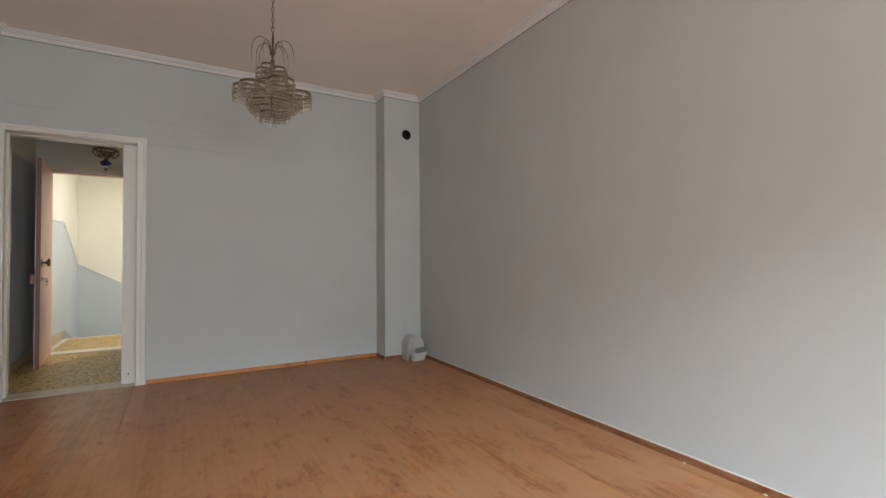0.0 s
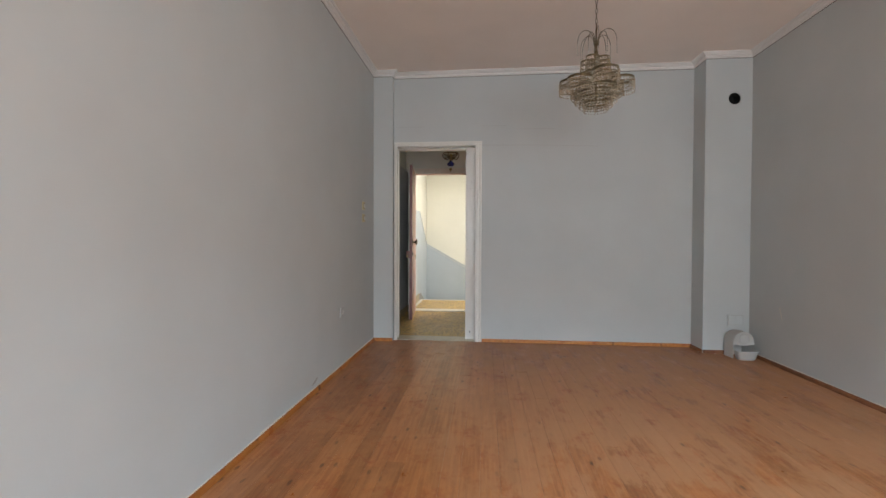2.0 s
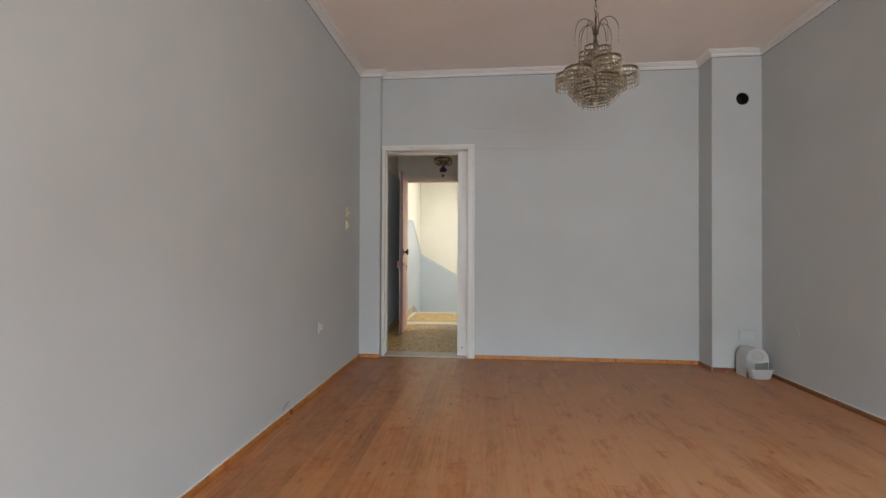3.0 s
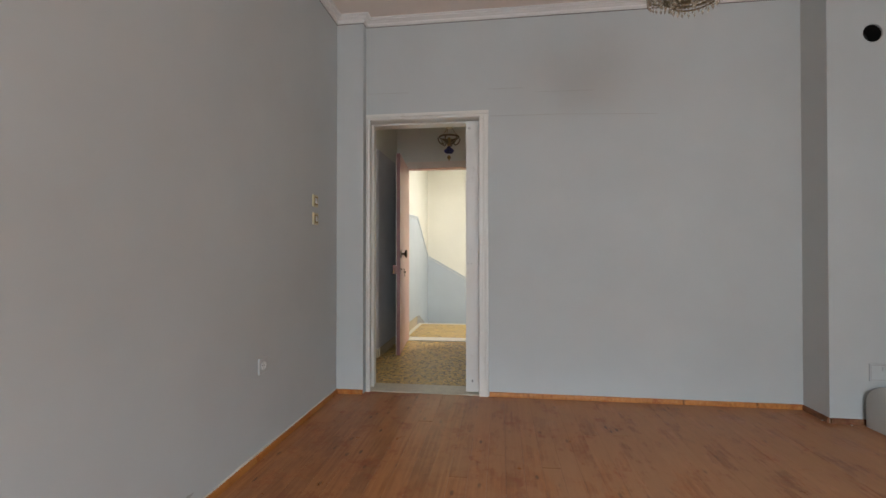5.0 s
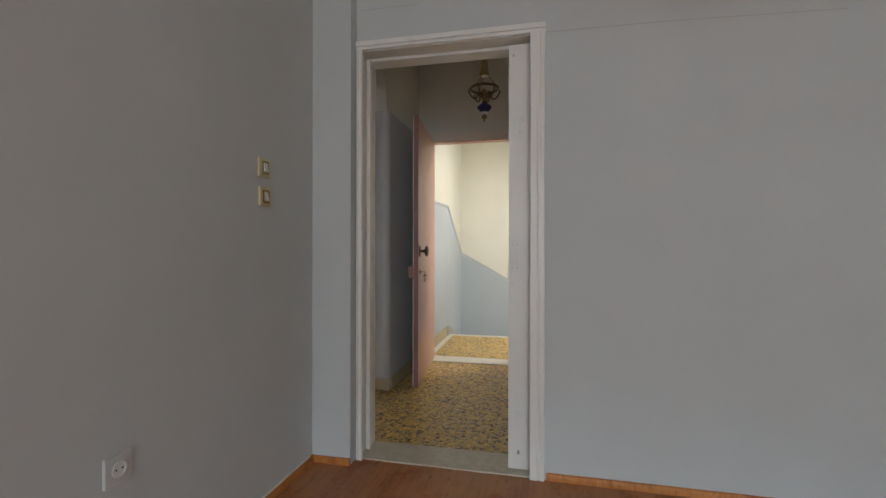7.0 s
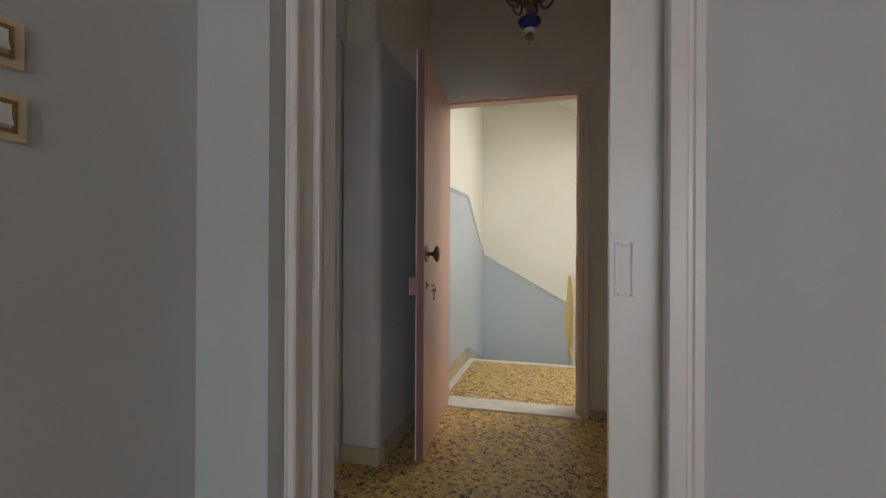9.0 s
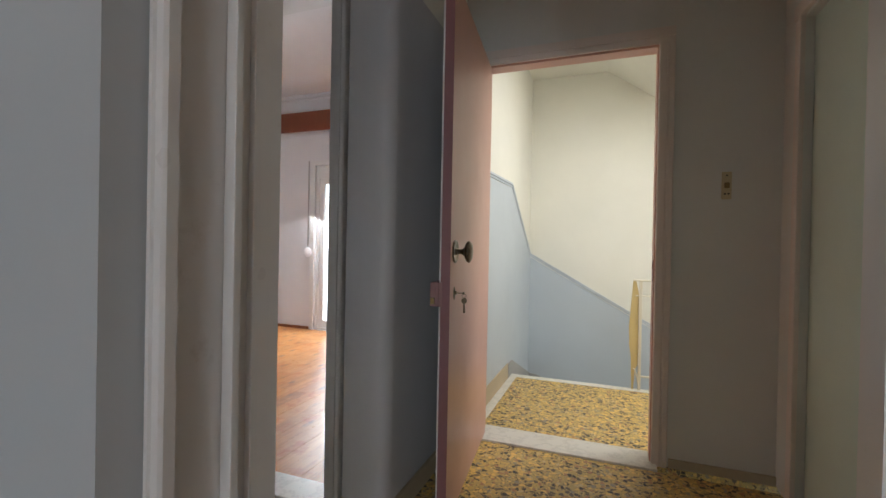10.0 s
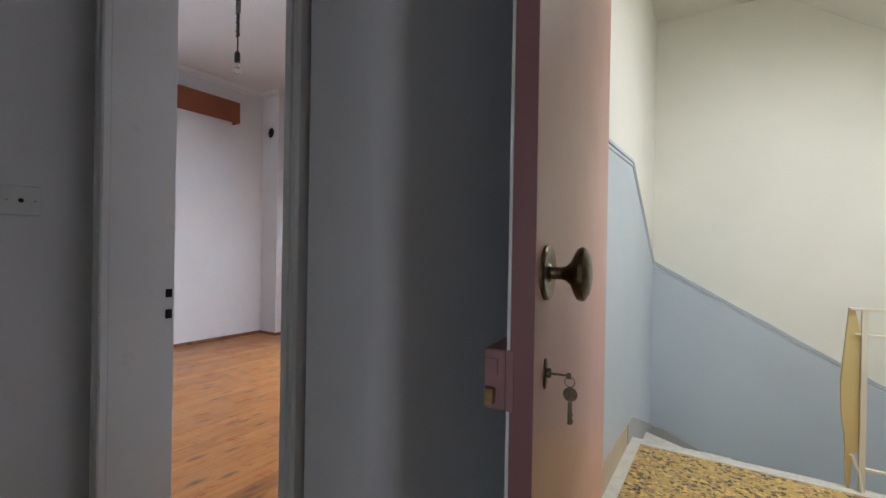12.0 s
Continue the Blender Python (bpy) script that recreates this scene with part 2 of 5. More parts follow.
# winder's white is raised to include the window light falling on it
WINDER = painted("window_lit_white_plastic", (0.88, 0.89, 0.90), 0.02, 0.18, None, 120.0, 0.02)
MILKY = glass_material("milky_plastic", (0.62, 0.61, 0.58), 0.22, 0.4)
OLDPLASTIC = painted("yellowed_plastic", (0.62, 0.55, 0.34), 0.06, 0.35, None, 120.0, 0.02)
OCHREPLASTIC = painted("ochre_plastic", (0.64, 0.56, 0.33), 0.08, 0.35, None, 120.0, 0.02)
GOLDPAINT = painted("brown_gold_paint", (0.26, 0.17, 0.05), 0.1, 0.35, None, 120.0, 0.02)
BROWNBOX = painted("pelmet_varnish", (0.23, 0.065, 0.025), 0.25, 0.4, None, 14.0, 0.05)
DARK = painted("black_bakelite", (0.02, 0.018, 0.016), 0.2, 0.35)
GAP = painted("board_gaps", (0.30, 0.13, 0.055), 0.2, 0.9)
SOOT = painted("soot", (0.012, 0.010, 0.009), 0.2, 0.9)
BRASS = metal("aged_brass", (0.46, 0.32, 0.13), 0.34)
OLDBRASS = metal("tarnished_brass", (0.22, 0.17, 0.10), 0.45)
BRONZE = metal("dark_bronze", (0.22, 0.17, 0.11), 0.32)
STEEL = metal("dull_steel", (0.50, 0.49, 0.46), 0.38)
FLOORPINE = pine("floor_pine", (0.245, 0.083, 0.026), (0.34, 0.130, 0.042), (0.44, 0.188, 0.070), 0.24, 0.45, 0.11, (0.9, 3.0))
ROOMPINE = pine("room_pine", (0.33, 0.130, 0.035), (0.43, 0.185, 0.055), (0.50, 0.25, 0.09), 0.24, 0.35, 0.25, None, (0.075, 0.06, 0.06))
SKIRT = pine("skirting_pine", (0.28, 0.092, 0.020), (0.43, 0.160, 0.036), (0.52, 0.225, 0.06), 0.38, 0.2)
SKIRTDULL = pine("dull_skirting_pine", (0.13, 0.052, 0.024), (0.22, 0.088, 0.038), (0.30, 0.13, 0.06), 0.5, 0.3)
TERRAZZO = terrazzo("terrazzo", (0.53, 0.365, 0.12), (0.61, 0.40, 0.105))
ROOMSKIRT = pine("room_skirting_pine", (0.12, 0.045, 0.020), (0.20, 0.075, 0.032), (0.27, 0.12, 0.055), 0.45, 0.3)
TERRSKIRT = painted("beige_skirting", (0.50, 0.41, 0.27), 0.12, 0.45, (0.34, 0.28, 0.19), 60.0, 0.06)
MARBLE = marble("marble", (0.70, 0.67, 0.60))
GRIMESHADE = painted("joint_grime_and_shade", (0.17, 0.155, 0.14), 0.2, 0.9)
FILLER = painted("pale_filler", (0.70, 0.67, 0.60), 0.1, 0.8)
SILLSTONE = marble("beige_sill_marble", (0.58, 0.53, 0.42))
CRUMB = painted("broken_plaster", (0.62, 0.60, 0.56), 0.08, 0.9)
CONCRETE = painted("concrete", (0.42, 0.41, 0.39), 0.12, 0.8)


def crystal_material():
    m, t, b = mat("cut_crystal", 0.08)
    b.inputs["Base Color"].default_value = (0.87, 0.77, 0.61, 1)
    b.inputs["Transmission Weight"].default_value = 0.6
    b.inputs["IOR"].default_value = 1.5
    # thin glass: part of the light goes straight through
    clear = t.nodes.new("ShaderNodeBsdfTransparent")
    blend = t.nodes.new("ShaderNodeMixShader")
    blend.inputs[0].default_value = 0.25
    surface = [n for n in t.nodes if n.type == "OUTPUT_MATERIAL"][0]
    t.links.new(b.outputs[0], blend.inputs[1])
    t.links.new(clear.outputs[0], blend.inputs[2])
    t.links.new(blend.outputs[0], surface.inputs["Surface"])
    return m


CRYSTAL = crystal_material()
GLASS = glass_material("window_glass", (0.97, 0.98, 0.98))
AMBER = glass_material("amber_glass", (0.42, 0.33, 0.14), 0.6, 0.3)
COBALT = glass_material("cobalt_glass", (0.03, 0.035, 0.20), 0.45, 0.08)
BULBGLASS = glass_material("bulb_glass", (0.95, 0.95, 0.95), 0.9, 0.02)


# ---------------------------------------------------------------- mesh helpers
def slab(bm, x0, x1, y0, y1, z0, z1, bev=0.0):
    """An axis-aligned block, its edges rounded by bev."""
    m = Matrix.Translation(((x0 + x1) / 2, (y0 + y1) / 2, (z0 + z1) / 2)) @ Matrix.Diagonal((abs(x1 - x0), abs(y1 - y0), abs(z1 - z0), 1))
    made = bmesh.ops.create_cube(bm, size=1, matrix=m)["verts"]
    if bev:
        edges = list({e for v in made for e in v.link_edges})
        bmesh.ops.bevel(bm, geom=edges, offset=bev, segments=2, affect="EDGES", profile=0.5)
    return bm


def block(*dims, bev=0.0):
    return slab(bmesh.new(), *dims, bev=bev)


def blocks(*many, bev=0.0):
    bm = bmesh.new()
    for d in many:
        slab(bm, *d, bev=bev)
    return bm


def tube(bm, points, radius, sides=8, closed=False):
    """A round rod along points; radius may be one number or one for each point."""
    pts = [Vector(p) for p in points]
    n = len(pts)
    rs = radius if isinstance(radius, (list, tuple)) else [radius] * n
    rings = []
    u = None
    for i, p in enumerate(pts):
        a = pts[(i - 1) % n] if (i or closed) else p
        b = pts[(i + 1) % n] if (i < n - 1 or closed) else p
        d = (b - a).normalized()
        u = d.orthogonal() if u is None else u - d * u.dot(d)
        u.normalize()
        w = d.cross(u)
        rings.append([bm.verts.new(p + rs[i] * (math.cos(k * math.tau / sides) * u + math.sin(k * math.tau / sides) * w)) for k in range(sides)])
    for i in range(n if closed else n - 1):
        r0, r1 = rings[i], rings[(i + 1) % n]
        for k in range(sides):
            bm.faces.new((r0[k], r0[(k + 1) % sides], r1[(k + 1) % sides], r1[k]))
    if not closed:
        bm.faces.new(rings[0][::-1])
        bm.faces.new(rings[-1])
    return bm


def turned(bm, profile, m=None, sides=24):
    """A turned body: (radius, height) pairs spun about z, then moved by m."""
    m = m or Matrix.Identity(4)
    rings = [[bm.verts.new(m @ Vector((r * math.cos(k * math.tau / sides), r * math.sin(k * math.tau / sides), z))) for k in range(sides)]
             for r, z in profile]
    for r0, r1 in zip(rings, rings[1:]):
        for k in range(sides):
            bm.faces.new((r0[k], r0[(k + 1) % sides], r1[(k + 1) % sides], r1[k]))
    bm.faces.new(rings[0][::-1])
    bm.faces.new(rings[-1])
    return bm


def sweep(bm, profile, a, b):
    """A straight moulding from a to b; profile points are (out, up) to the left of the way, z up."""
    a, b = Vector(a), Vector(b)
    side = Vector((0, 0, 1)).cross((b - a).normalized())
    ends = [[bm.verts.new(p + side * o + Vector((0, 0, u))) for o, u in profile] for p in (a, b)]
    n = len(profile)
    for k in range(n):
        bm.faces.new((ends[0][k], ends[0][(k + 1) % n], ends[1][(k + 1) % n], ends[1][k]))
    bm.faces.new(ends[0])
    bm.faces.new(ends[1][::-1])
    return bm


def prism(bm, outline, offset):
    """A flat outline (3D points) given thickness by the vector offset."""
    o = Vector(offset)
    r0 = [bm.verts.new(p) for p in outline]
    r1 = [bm.verts.new(Vector(p) + o) for p in outline]
    n = len(r0)
    bm.faces.new(r0)
    bm.faces.new(r1[::-1])
    for k in range(n):
        bm.faces.new((r0[k], r1[k], r1[(k + 1) % n], r0[(k + 1) % n]))
    return bm


def finish(bm, name, material, smooth=False):
    bmesh.ops.recalc_face_normals(bm, faces=bm.faces)
    me = bpy.data.meshes.new(name)
    bm.to_mesh(me)
    bm.free()
    me.materials.append(material)
    if smooth:
        me.polygons.foreach_set("use_smooth", [True] * len(me.polygons))
        me.set_sharp_from_angle(angle=radians(38))
    return me


def part(name, bm, material, parent, label="", smooth=False):
    ob = new(name, finish(bm, name, material, smooth))
    ob.parent = parent
    if label:
        tagged(ob, label)
    return ob


def thing(name, label, category, at=(0, 0, 0), group="", kind=""):
    ob = new(name)
    ob.location = at
    ob.empty_display_size = 0.1
    return tagged(ob, label, category, group, kind)


def solid(name, bm, material, label, category, kind="structure", smooth=False):
    return tagged(new(name, finish(bm, name, material, smooth)), label, category, "", kind)


# ---------------------------------------------------------------- the shell
W, BACK, H = 3.83, -7.5, 3.0          # living room
LZ, FALL = 2.964, 0.0015               # its plaster ceiling, lowest along the west wall
HX0, HX1, HY1 = -1.15, 1.56, 2.1      # hall
LX, LY, LH, LF = -4.5, 4.3, 3.03, 0.005  # white room beyond the hall
SX, SY = 3.1, 4.315                   # stairwell

# wall between living room and hall, with the doorway and the pocket of the sliding door
solid("wall_north", blocks(
    (-0.2, 0.222, 0.0, 0.21, 0, H + 0.1), (HX0 - 0.15, -0.2, 0.0, 0.21, 0, H + 0.1), (0.222, 1.135, 0.0, 0.21, 2.175, H + 0.1),
    (1.135, 2.1, 0.0, 0.035, 0, 2.175), (1.135, 2.1, 0.1, 0.21, 0, 2.175), (1.135, 2.1, 0.0, 0.21, 2.175, H + 0.1),
    (2.1, W + 0.17, 0.0, 0.21, 0, H + 0.1)), WALL, "grey-white painted plaster wall with a doorway", "wall")
solid("wall_north_pilaster", block(0.0, 0.215, -0.075, 0.0, 0, H), WALL, "shallow plaster pilaster beside the doorway", "wall")
solid("wall_west", block(-0.2, 0.0, BACK - 0.2, 0.0, 0, H + 0.1), WALL, "long plain grey-white painted wall", "wall")
solid("wall_east", block(W, W + 0.17, BACK - 0.2, 0.0, 0, H + 0.1), WALL, "long plain grey-white painted wall", "wall")
WX0, WX1, WZ0, WZ1 = 1.0, 3.55, 0.0, 2.40
solid("wall_south", blocks((-0.0, WX0, BACK - 0.2, BACK, 0, H + 0.1), (WX1, W, BACK - 0.2, BACK, 0, H + 0.1),
                           (WX0, WX1, BACK - 0.2, BACK, WZ1, H + 0.1)), WALL, "grey-white wall with a wide balcony opening", "wall")
solid("ceiling", block(-0.2, W + 0.17, BACK - 0.2, 0.21, H + 0.1, H + 0.22), CEIL, "plain off-white plaster ceiling", "ceiling")


def lean(bm):
    """Tilts a level mesh with the ceiling, which rises towards the east."""
    for v in bm.verts:
        v.co.z += FALL * v.co.x
    return bm


solid("ceiling_plaster", lean(block(0.0, W, BACK, 0.0, LZ, H + 0.09)), CEIL, "plain off-white plaster ceiling", "ceiling")
solid("floor_base", block(-0.2, W + 0.17, BACK - 0.2, 0.0, -0.25, -0.022), CONCRETE, "floor slab under the boards", "floor")


def flue(name, x0, x1, y0, y1, z1, hx, hz, r, wall_mat, label):
    """A chimney breast whose front, at y0, has a round stove-pipe hole."""
    bm = bmesh.new()
    q = r * 1.25
    n = 32
    rim, sq, deep = [], [], []
    for k in range(n):
        a = k * math.tau / n
        c, s = math.cos(a), math.sin(a)
        f = q / max(abs(c), abs(s))
        sq.append(bm.verts.new((hx + c * f, y0, hz + s * f)))
        rim.append(bm.verts.new((hx + c * r, y0, hz + s * r)))
        deep.append(bm.verts.new((hx + c * r, y0 + 0.012, hz + s * r)))
    for k in range(n):
        j = (k + 1) % n
        bm.faces.new((sq[k], sq[j], rim[j], rim[k]))
        bm.faces.new((rim[k], rim[j], deep[j], deep[k]))
    # front face round the square, then sides, back and ends
    out = [bm.verts.new((x, y0, zz)) for x, zz in ((x1, z1), (x0, z1), (x0, 0), (x1, 0))]
    rear_v = [bm.verts.new((x, y1, zz)) for x, zz in ((x1, z1), (x0, z1), (x0, 0), (x1, 0))]
    inner_v = [sq[4], sq[12], sq[20], sq[28]]
    for k in range(4):
        j = (k + 1) % 4
        bm.faces.new((inner_v[k], out[k], out[j], inner_v[j]))
        bm.faces.new((out[k], rear_v[k], rear_v[j], out[j]))
    bm.faces.new(rear_v)
    ob = solid(name, bm, wall_mat, label, "chimney breast")
    pipe = bmesh.new()
    turned(pipe, [(r, 0), (r, 0.10), (0.001, 0.101)], Matrix.Translation((hx, y0 + 0.012, hz)) @ Matrix.Rotation(radians(-90), 4, "X"), 32)
    pipe.faces.ensure_lookup_table()
    bmesh.ops.delete(pipe, geom=[f for f in pipe.faces if len(f.verts) == 32 and abs(f.calc_center_median().y - y0 - 0.012) < 0.003], context="FACES")
    part("flue_pipe", pipe, SOOT, ob, "sooty black stove-pipe hole")
    return ob


flue("chimney_breast", 3.395, W, -0.25, 0.0, H, 3.666, 2.520, 0.058, WALL, "grey-white plaster chimney breast with a round flue hole")

# crown moulding of the living room
CROWN = [(0, 0), (0, -0.054), (0.008, -0.056), (0.015, -0.050), (0.015, -0.036), (0.009, -0.030), (0.016, -0.025), (0.030, -0.021), (0.034, -0.011), (0.048, -0.011), (0.054, -0.006), (0.054, 0)]
cr = bmesh.new()
loop = [(W, BACK), (W, -0.25), (3.395, -0.25), (3.395, 0.0), (0.215, 0.0), (0.215, -0.075), (0.0, -0.075), (0.0, BACK)]


def mitred(bm, profile, pts, z, closed=True):
    """A moulding round a plan, mitred at its corners; the room lies to the left of the way."""
    n = len(pts)
    rings = []
    for i in range(n):
        p = Vector(pts[i])
        d0 = (p - Vector(pts[i - 1])).normalized() if (closed or i) else None
        d1 = (Vector(pts[(i + 1) % n]) - p).normalized() if (closed or i < n - 1) else None
        n0 = Vector((-d0.y, d0.x)) if d0 else Vector((-d1.y, d1.x))
        n1 = Vector((-d1.y, d1.x)) if d1 else n0
        off = (n0 + n1) / max(0.3, 1 + n0.dot(n1))
        rings.append([bm.verts.new((p.x + off.x * o, p.y + off.y * o, z + u)) for o, u in profile])
    m = len(profile)
    for i in range(n if closed else n - 1):
        a, b = rings[i], rings[(i + 1) % n]
        for k in range(m):
            bm.faces.new((a[k], a[(k + 1) % m], b[(k + 1) % m], b[k]))
    if not closed:
        bm.faces.new(rings[0])
        bm.faces.new(rings[-1][::-1])
    return bm


solid("crown_moulding", lean(mitred(cr, CROWN, loop, LZ)), PLASTER, "stepped white plaster crown moulding", "moulding")

# dark strip between crown and wall: joint dirt, with the contact shadow coloured in
solid("trim_crown_joint", lean(mitred(bmesh.new(), [(0, -0.0545), (0, -0.0595), (0.0015, -0.0595), (0.0015, -0.0545)], loop, LZ)), GRIMESHADE, "dark line of dirt and painted contact shade under the crown moulding", "crack")

# skirting of the living room: thin uneven pine strips
SK = [(0, 0), (0, 0.033), (0.006, 0.035), (0.012, 0.031), (0.015, 0.018), (0.016, 0)]
for a, b in (((W, BACK), (W, -0.25)), ((W, -0.25), (3.395, -0.25)), ((3.395, -0.25), (3.395, 0)), ((3.395, 0), (1.195, 0)),
             ((0.215, -0.075), (0.0, -0.075)), ((0, -0.075), (0, BACK))):
    ln = math.dist(a, b)
    k = max(1, round(ln / 1.9))
    for i in range(k):
        p0 = (a[0] + (b[0] - a[0]) * i / k, a[1] + (b[1] - a[1]) * i / k, 0)
        p1 = (a[0] + (b[0] - a[0]) * ((i + 1) / k - 0.003 / ln), a[1] + (b[1] - a[1]) * ((i + 1) / k - 0.003 / ln), random.uniform(-0.003, 0.002))
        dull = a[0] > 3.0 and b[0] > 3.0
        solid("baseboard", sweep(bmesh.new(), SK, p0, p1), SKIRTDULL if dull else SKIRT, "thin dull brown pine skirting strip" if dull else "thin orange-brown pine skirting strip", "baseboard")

# line of filler smeared along the top of the side walls' skirting
for n, (x, y0, y1, out) in enumerate(((0.0, -0.08, BACK, 1), (W, BACK, -0.26, -1))):
    rnd = random.Random(20 + n)
    fill = bmesh.new()
    y = min(y0, y1)
    while y < max(y0, y1) - 0.05:
        ln = rnd.uniform(0.12, 0.5)
        e = min(y + ln, max(y0, y1))
        h = rnd.uniform(0.003, 0.010)
        prism(fill, [(x, y, 0.029), (x, e, 0.029), (x, e, 0.033 + h * rnd.uniform(0.5, 1.0)), (x, y, 0.033 + h)], (0.007 * out, 0, 0))
        y = e + 0.002
    solid("trim_filler", fill, FILLER, "uneven line of pale filler along the skirting", "filler")

# hairline joint in the plaster over the pocket
cracks = bmesh.new()
for x0, z0, x1, z1, h in ((1.195, 2.158, 1.74, 2.152, 0.003), (1.74, 2.152, 2.43, 2.128, 0.002), (0.24, 2.372, 0.56, 2.370, 0.002), (1.19, 2.368, 1.45, 2.366, 0.002), (1.55, 2.33, 1.98, 2.324, 0.0015)):
    prism(cracks, [(x0, 0.003, z0), (x1, 0.003, z1), (x1, 0.003, z1 + h), (x0, 0.003, z0 + h)], (0, -0.0042, 0))
solid("trim_joint", cracks, CONCRETE, "hairline crack in the plaster beside the doorway", "crack")

# grey scuff low on the west wall
solid("trim_scuff", prism(bmesh.new(), [(0.0005, -1.83, 0.068), (0.0005, -1.79, 0.060), (0.0005, -1.74, 0.074), (0.0005, -1.70, 0.092), (0.0005, -1.735, 0.098), (0.0005, -1.78, 0.084)], (0.0008, 0, 0)), CONCRETE, "small grey scuff on the wall paint", "scuff")

# pale smear on the east wall
solid("trim_smear", prism(bmesh.new(), [(W - 0.0004, -0.694, 0.528), (W - 0.0004, -0.702, 0.530), (W - 0.0004, -0.742, 0.420), (W - 0.0004, -0.733, 0.416)], (-0.0008, 0, 0)), FILLER, "short pale smear on the wall paint", "scuff")

# hall
solid("hall_floor", block(HX0 - 0.15, HX1 + 0.1, 0.21, 2.018, -0.25, 0.0), TERRAZZO, "ochre terrazzo floor with dark stone chips", "floor")
solid("wall_hall_west", block(HX0 - 0.15, HX0, 0.21, 1.1, 0, H + 0.1), HALLBLUE, "dim blue-grey painted end wall of the hall", "wall")
solid("ceiling_hall", block(HX0 - 0.15, HX1 + 0.16, 0.21, HY1 + 0.16, H, H + 0.12), CEIL, "plain off-white hall ceiling", "ceiling")
RX0, RX1, RZ = -1.063, -0.250, 2.19   # doorway to the white room


def rounded_corner(bm, x, y, r, z0, z1, depth):
    """Wall end whose outer corner at (x, y) is rounded."""
    pts = [(-0.20, y, 0)] + [(x - r + r * math.sin(a), y + r - r * math.cos(a), 0) for a in [i * math.pi / 16 for i in range(9)]] + [(x, y + depth, 0), (-0.20, y + depth, 0)]
    return prism(bm, [(px, py, z0) for px, py, _ in pts], (0, 0, z1 - z0))


wall_bm = rounded_corner(bmesh.new(), 0.0, 1.1, 0.05, 0.0, 2.20, 0.14)
solid("wall_hall_corner", wall_bm, HALLBLUE, "blue-grey painted wall end with a rounded corner", "wall", smooth=True)
solid("wall_hall_north", blocks((LX - 0.2, HX0, 1.1, 1.24, 0, LH + 0.1), (HX0, RX0 - 0.03, 1.1, 1.24, 0, LH + 0.1),
                                (RX0 - 0.03, -0.20, 1.1, 1.24, RZ + 0.03, LH + 0.1), (-0.20, -0.03, 1.13, 1.24, 2.20, LH + 0.1)),
      HALLPAINT, "grey painted hall wall with a doorway", "wall")
solid("wall_hall_side", blocks((-0.12, 0.0, 1.24, HY1 + 0.16, 0, 2.20)), HALLBLUE, "blue-grey painted wall behind the open front door", "wall")
EX0, EX1, EZ = 0.075, 1.045, 2.215    # front door opening
solid("wall_hall_side_top", block(-0.12, -0.03, 1.24, HY1, 2.20, H + 0.1), HALLPAINT, "pale plaster above the blue-grey wall paint", "wall")
solid("wall_entry", blocks((0.0, EX0, HY1, HY1 + 0.16, 0, H + 0.1), (EX1, SX + 0.15, HY1, HY1 + 0.16, 0, H + 0.1),
                           (EX0, EX1, HY1, HY1 + 0.16, EZ, H + 0.1), (-0.12, 0.0, HY1, HY1 + 0.16, 2.20, H + 0.1)), HALLPAINT, "dim brown-grey wall round the front door", "wall")
DY0, DY1 = 1.02, 1.88               # side door in the hall's east wall
solid("wall_hall_east", blocks((HX1, HX1 + 0.16, 0.21, DY0, 0, H), (HX1, HX1 + 0.16, DY1, HY1, 0, H), (HX1, HX1 + 0.16, DY0, DY1, 2.12, H)),
      HALLPAINT, "dim grey painted hall wall with a side door", "wall")
HSK = [(0, 0), (0, 0.088), (0.010, 0.090), (0.014, 0.084), (0.014, 0)]
solid("baseboard_hall", sweep(bmesh.new(), [(o, u * 0.5) for o, u in HSK], (HX1, HY1, 0), (1.10, HY1, 0)), TERRSKIRT, "beige terrazzo skirting", "baseboard")
solid("baseboard_hall_side", sweep(bmesh.new(), HSK, (0.0, HY1, 0), (0.0, 1.15, 0)), TERRSKIRT, "beige terrazzo skirting", "baseboard")
solid("baseboard_hall_end", sweep(bmesh.new(), HSK, (0.012, 1.1, 0), (-0.2, 1.1, 0)), TERRSKIRT, "beige terrazzo skirting", "baseboard")
solid("baseboard_hall_west", sweep(bmesh.new(), HSK, (HX0, 1.1, 0), (HX0, 0.21, 0)), TERRSKIRT, "beige terrazzo skirting", "baseboard")
solid("threshold_living", block(0.222, 1.134, -0.004, 0.212, -0.05, 0.006, bev=0.003), SILLSTONE, "worn pale marble door sill", "threshold")
solid("threshold_entry", block(EX0, EX1, 2.018, 2.228, -0.05, 0.012, bev=0.004), MARBLE, "white marble sill of the front door", "threshold")
solid("threshold_room", block(RX0, RX1, 1.09, 1.252, -0.05, 0.028, bev=0.004), MARBLE, "white marble sill of the inner door", "threshold")

